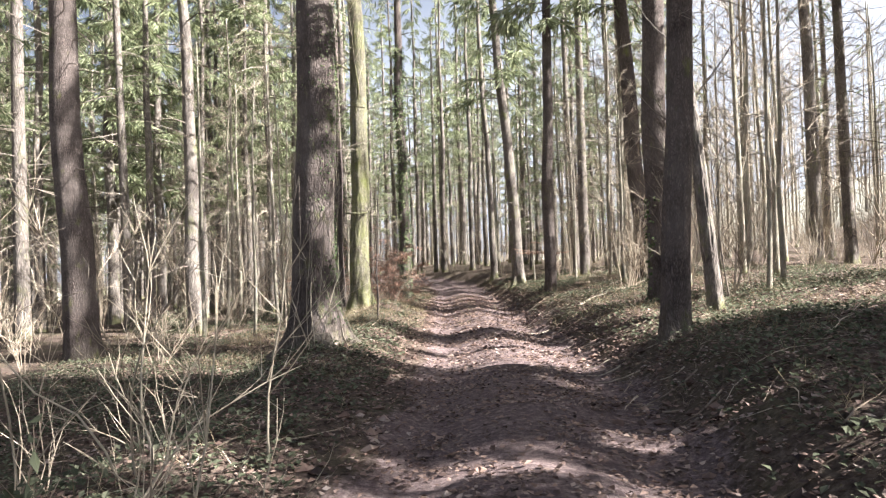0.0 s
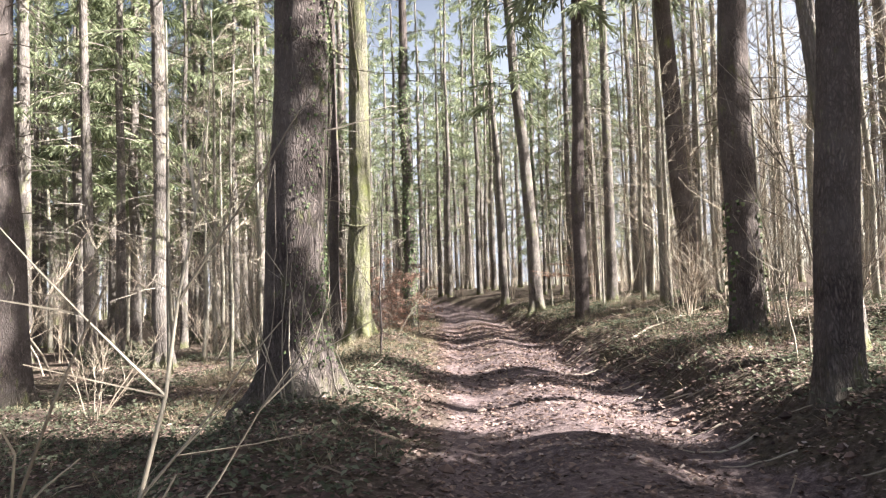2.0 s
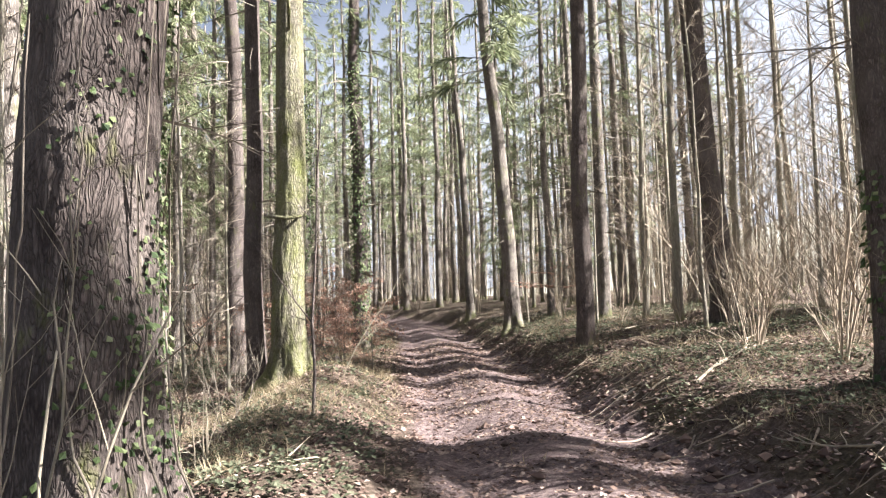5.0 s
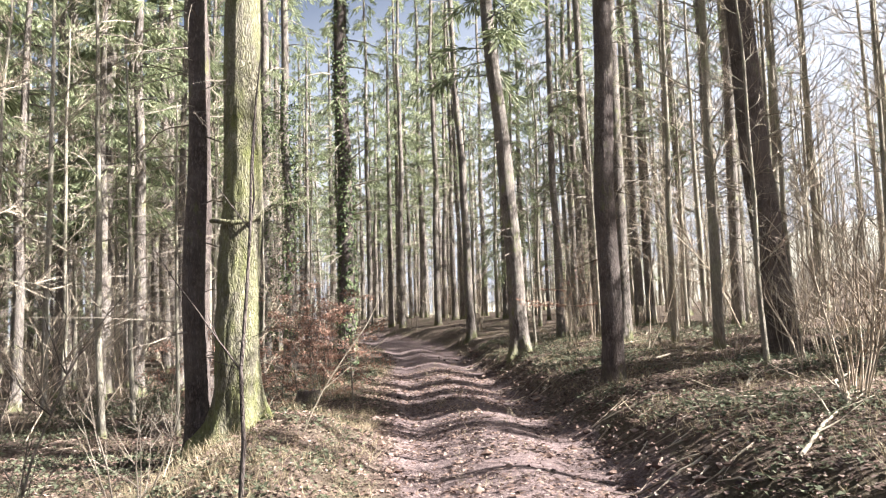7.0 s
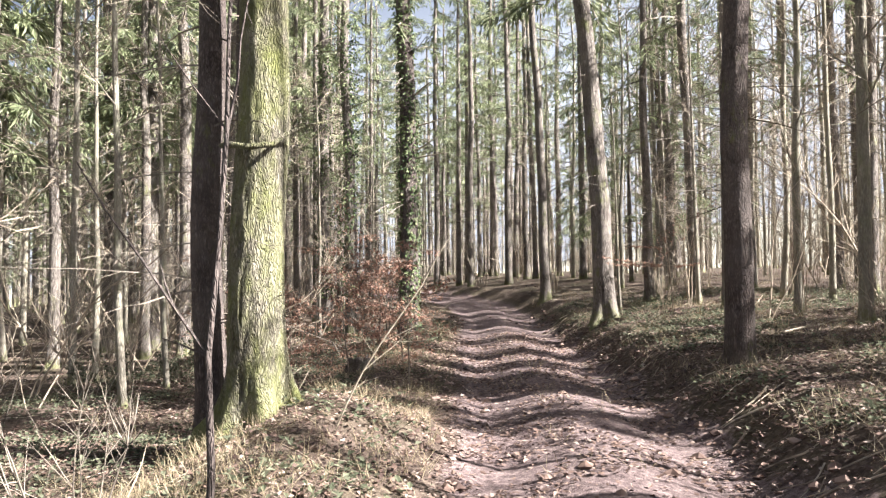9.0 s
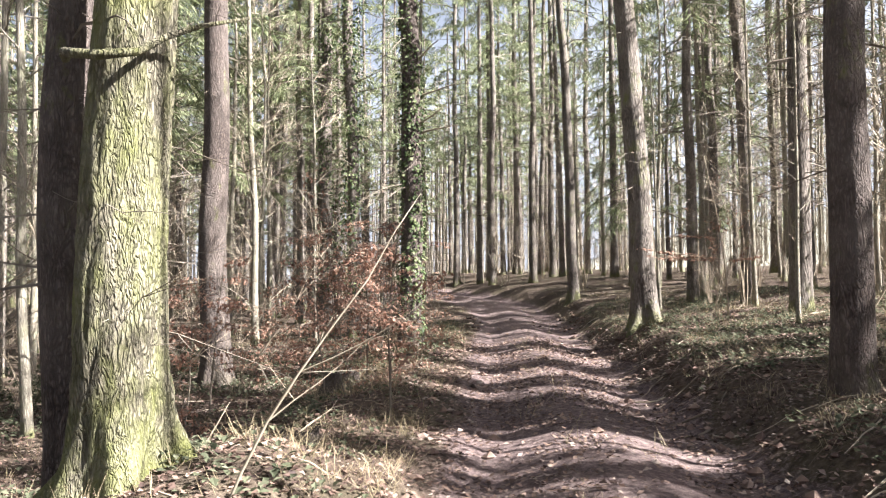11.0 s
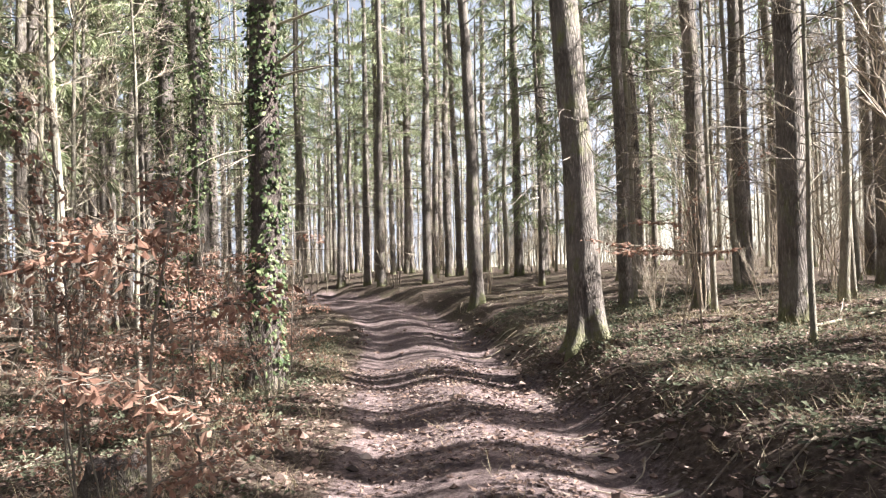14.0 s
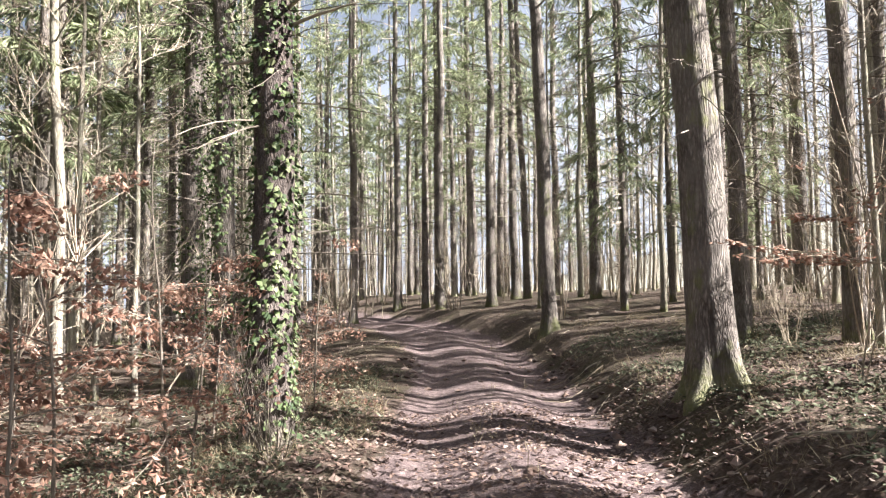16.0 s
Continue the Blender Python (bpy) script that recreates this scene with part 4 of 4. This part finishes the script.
def leafy_sprays(at, label, seed, aims):
    """A thin beech whose low level branches hold rows of withered leaves."""
    r = random.Random(seed)
    t = thing("beech_sapling", at, label, "sapling", "leafy beech saplings")
    s, foliage = Soup(), Soup()
    pts = limb(r, (0, 0, -0.1), Vector((0.05, 0, 1)), 3.4, 8, 0.06, -0.02)
    s.tube(pts, [0.016 * (1 - 0.09 * i) for i in range(9)], 6)
    part("stem", s, TWIG, t, "", True)
    for i, yaw, L in aims:
        b, fine = Soup(), Soup()
        q = limb(r, pts[i], way(r, yaw, 0.08), L, 7, 0.08, 0.0)
        b.tube(q, [0.008 * (1 - 0.11 * j) for j in range(8)], 5)
        for j in range(1, 7):
            for sgn in (-1, 1):
                w = limb(r, q[j], way(r, yaw + sgn * r.uniform(0.5, 1.1), r.uniform(-0.1, 0.15)), L * r.uniform(0.12, 0.3), 3, 0.1)
                fine.tube(w, [0.004, 0.003, 0.002, 0.001], 3)
                for _ in range(9):
                    p = w[0].lerp(w[3], r.random())
                    u = Vector((r.uniform(-1, 1), r.uniform(-1, 1), r.uniform(-0.6, 0.2)))
                    foliage.leaf(p, u, u.cross(Vector((r.uniform(-0.5, 0.5), r.uniform(-0.5, 0.5), 1))), r.uniform(0.05, 0.09), r.uniform(0.03, 0.05), 0.2)
        tagged(part("twig_work", fine, TWIG, part("branch", b, TWIG, t, "", True)), kind="stuff")
    tagged(part("foliage", foliage, BEECH, t, "withered copper-brown leaves"), kind="stuff")


leafy_sprays(set_down(4.6, 29.9), "thin beech with level sprays of copper leaves", 450, ((3, 3.2, 1.7), (3, 3.4, 1.5), (3, 3.05, 1.2), (4, 3.3, 0.9), (3, 0.1, 0.7)))

# ---- dead wood on the ground ----
def fallen_branch(x, y, turn, length, r0, seed, mat=TWIG_PALE, label="pale dry fallen branch on the ground"):
    r = random.Random(seed)
    t = thing("fallen_branch", set_down(x, y), label, "branch", "fallen branches", turn)
    s = Soup()
    pts = limb(r, (0, 0, r0 * 0.7), Vector((1, 0, 0.05)), length, 8, 0.1)
    c, sn = math.cos(radians(turn)), math.sin(radians(turn))
    z0 = land(x, y)
    pts = [Vector((p.x, p.y, land(x + p.x * c - p.y * sn, y + p.x * sn + p.y * c) - z0 + r0 * (0.6 + 0.8 * r.random()) + 0.03 * i / 8)) for i, p in enumerate(pts)]
    s.tube(pts, [r0 * (1 - 0.09 * i) for i in range(9)], 7)
    part("stick", s, mat, t, "", True)
    for i in (2, 4, 5, 6):
        s = Soup()
        d = (pts[i + 1] - pts[i]).normalized() + Vector((0, r.choice((-1, 1)) * 0.8, r.uniform(0.1, 0.8)))
        s.tube(limb(r, pts[i], d, length * r.uniform(0.12, 0.3), 4, 0.15), [r0 * 0.5, r0 * 0.4, r0 * 0.3, r0 * 0.22, r0 * 0.1], 5)
        part("side_twig", s, mat, t, "", True)
    return t


for k, (x, y, turn, L, r0) in enumerate(((3.1, 16.6, 40, 1.9, 0.022), (4.2, 17.6, 55, 2.2, 0.03), (4.6, 14.0, 15, 1.6, 0.016), (4.3, 19.9, 60, 1.7, 0.018), (5.2, 18.6, 160, 2.4, 0.025), (4.4, 12.6, -20, 1.5, 0.014),
                                         (5.6, 15.3, 70, 2.0, 0.02), (-3.0, 13.2, 10, 2.2, 0.02), (-3.6, 17.0, 30, 1.8, 0.018), (-4.1, 21.8, -10, 2.4, 0.02), (-2.2, 22.8, 60, 1.3, 0.014), (4.9, 24.8, 25, 2.1, 0.022),
                                         (4.3, 27.5, 140, 1.8, 0.018), (5.5, 29.0, 10, 2.6, 0.024), (-3.9, 27.6, 80, 1.5, 0.016), (4.9, 32.0, -15, 2.2, 0.02), (3.9, 7.4, 50, 1.2, 0.012), (2.9, 13.0, 100, 1.1, 0.012))):
    fallen_branch(x, y, turn, L, r0, 600 + k, TWIG if k % 3 == 1 else TWIG_PALE)


def stump(x, y, r, h, seed):
    t = thing("tree_stump", set_down(x, y), "dark rotten low tree stump among leaves", "stump")
    s = Soup()
    verts, n = [], 22
    for j, (hh, q) in enumerate(((-0.15, 1.5), (0.04, 1.25), (h * 0.6, 1.0), (h, 0.93), (h * 0.8, 0.6), (h * 0.7, 0.0))):
        for k in range(n):
            a = 2 * math.pi * k / n
            w = q * r * (1 + 0.18 * noise.noise(Vector((math.cos(a) * 2, math.sin(a) * 2, hh * 4 + seed))))
            verts.append((w * math.cos(a), w * math.sin(a), hh + (0.1 * noise.noise(Vector((math.cos(a) * 3, math.sin(a) * 3, seed))) if j > 1 else 0)))
    s.add(verts, [(j * n + k, j * n + (k + 1) % n, (j + 1) * n + (k + 1) % n, (j + 1) * n + k) for j in range(5) for k in range(n)])
    part("stump_wood", s, BARK_OLD, t, "", True)


stump(-2.15, 26.2, 0.26, 0.25, 3)
stump(-1.75, 22.3, 0.2, 0.2, 8)


# ---- what lies and grows on the forest floor, too much to count ----
def strewn(name, label, mat, count, box, make, seed, keep):
    r = random.Random(seed)
    s = Soup()
    for _ in range(count):
        x, y = r.uniform(box[0], box[1]), r.uniform(box[2], box[3])
        if r.random() < keep(x, y):
            make(s, r, x, y)
    tagged(new(name, s.mesh(name, mat)), label, "ground cover", kind="stuff")


def lying_leaf(s, r, x, y):
    a = r.uniform(0, 6.283)
    u = Vector((math.cos(a), math.sin(a), r.uniform(-0.2, 0.45)))
    v = Vector((-math.sin(a), math.cos(a), r.uniform(-0.5, 0.5)))
    L = r.uniform(0.032, 0.08)
    s.leaf((x, y, land(x, y) + r.uniform(0.003, 0.025)), u, v, L, L * r.uniform(0.5, 0.8), r.uniform(-0.3, 0.35))


def grass_tuft(s, r, x, y):
    z = land(x, y)
    for _ in range(r.randint(6, 11)):
        a = r.uniform(0, 6.283)
        o = r.uniform(0.4, 2.6)
        u = Vector((math.cos(a) * o, math.sin(a) * o, 1))
        L = r.uniform(0.1, 0.32)
        s.leaf((x + r.uniform(-0.09, 0.09), y + r.uniform(-0.09, 0.09), z - 0.01), u, Vector((-math.sin(a), math.cos(a), 0)), L, r.uniform(0.003, 0.007), 0.2)


def herb(s, r, x, y):
    z = land(x, y)
    for _ in range(r.randint(3, 6)):
        a = r.uniform(0, 6.283)
        u = Vector((math.cos(a), math.sin(a), r.uniform(0.0, 0.7)))
        L = r.uniform(0.035, 0.085)
        s.leaf((x + r.uniform(-0.12, 0.12), y + r.uniform(-0.12, 0.12), z + r.uniform(0.01, 0.1)), u, Vector((-math.sin(a), math.cos(a), r.uniform(-0.3, 0.3))), L, L * 0.7, 0.2)


def small_twig(s, r, x, y):
    a = r.uniform(0, 6.283)
    L = r.uniform(0.2, 0.8)
    pts = limb(r, (x, y, 0), Vector((math.cos(a), math.sin(a), 0)), L, 4, 0.18)
    q = r.uniform(0.003, 0.008)
    s.tube([(p.x, p.y, land(p.x, p.y) + q + r.uniform(0, 0.03)) for p in pts], [q, q, q * 0.8, q * 0.6, q * 0.4], 4)


def off_track(x, y):
    return smooth_step(1.0, 1.7, abs(x - track_x(y)))


def patchy(x, y, f, ph, cut):
    return 1.0 if noise.noise(Vector((x * f, y * f, ph))) > cut else 0.12


strewn("fallen_leaves", "brown and grey fallen leaves on the ground", LITTER, 150000, (-6.5, 8, 2.5, 33), lying_leaf, 701, lambda x, y: max(off_track(x, y), 0.7 * patchy(x, y, 1.1, 4.0, -0.15) + 0.1))
strewn("fallen_leaves_beyond", "brown fallen leaves further into the wood", LITTER, 42000, (-18, 20, 4, 50), lying_leaf, 702, lambda x, y: off_track(x, y) if not (-6.5 < x < 8 and y < 33) else 0.0)
strewn("dry_grass", "tufts of dry straw-coloured grass", STRAW, 9500, (-9, 11, 3, 42), grass_tuft, 703, lambda x, y: smooth_step(1.35, 1.8, abs(x - track_x(y))) * patchy(x, y, 0.7, 9.0, 0.05))
strewn("crown_strip_grass", "short dry grass on the middle of the track", STRAW, 320, (0.4, 1.6, 14, 44), grass_tuft, 706, lambda x, y: 0.5 * patchy(x, y, 1.0, 2.0, 0.1))
strewn("low_green_herbs", "low green herbs and ground ivy", GREEN, 32000, (-8, 10, 3, 38), herb, 704, lambda x, y: smooth_step(1.5, 2.1, abs(x - track_x(y))) * patchy(x, y, 0.4, 14.0, 0.0 if y > 15 else -0.3))
strewn("fallen_twigs", "thin fallen twigs scattered on the ground", TWIG, 2600, (-9, 11, 3, 44), small_twig, 705, lambda x, y: 0.0 if abs(x - track_x(y)) < 1.9 else 1.0)


def clod(s, r, x, y):
    """A lump of earth or a stone, half sunk in the ground."""
    q = r.uniform(0.02, 0.075)
    z = land(x, y) + q * 0.15
    verts = [(x, y, z + q * r.uniform(0.5, 0.9)), (x, y, z - q)]
    for k in range(6):
        a = k * math.pi / 3 + r.uniform(-0.25, 0.25)
        w = q * r.uniform(0.75, 1.35)
        verts.append((x + math.cos(a) * w, y + math.sin(a) * w, z + q * r.uniform(-0.2, 0.35)))
    s.add(verts, [(0, 2 + k, 2 + (k + 1) % 6) for k in range(6)] + [(1, 2 + (k + 1) % 6, 2 + k) for k in range(6)])


def track_edge(x, y):
    u = x - track_x(y)
    return 0.9 if 1.05 < u < 1.75 else 0.5 if -1.9 < u < -1.3 else 0.06


strewn("earth_clods", "clods of dark earth and small stones along the track", LITTER, 2600, (-1.5, 3.2, 3, 40), clod, 707, track_edge)


def root(s, r, x, y):
    pts = limb(r, (x, y, 0), Vector((r.uniform(-1, -0.3), r.uniform(-0.8, 0.8), 0)), r.uniform(0.3, 0.9), 6, 0.25)
    q = r.uniform(0.006, 0.016)
    s.tube([(p.x, p.y, land(p.x, p.y) + q * 0.5 + 0.012 * math.sin(3.1 * i)) for i, p in enumerate(pts)], [q * (1 - 0.12 * i) for i in range(7)], 5)


strewn("bared_roots", "thin roots laid bare on the cut bank", TWIG, 150, (2.0, 3.2, 6, 36), root, 708, lambda x, y: 1.0 if 1.2 < x - track_x(y) < 2.1 else 0.0)
strewn("dry_grass_clumps", "matted dry grass clumps on the berm", STRAW, 1500, (-5.2, -1.4, 13.5, 19.5), grass_tuft, 709, lambda x, y: 0.7 * patchy(x, y, 0.9, 3.0, -0.1))
strewn("berm_grass", "pale dry grass beside the track edge", STRAW, 2000, (-2.6, -0.6, 17.0, 37.0), grass_tuft, 710, lambda x, y: 0.85 * patchy(x, y, 0.8, 6.0, -0.1))
strewn("bank_grass", "pale dry grass along the top of the bank", STRAW, 2200, (2.7, 6.5, 12.0, 36.0), grass_tuft, 711, lambda x, y: 0.85 * patchy(x, y, 0.6, 8.0, -0.05))
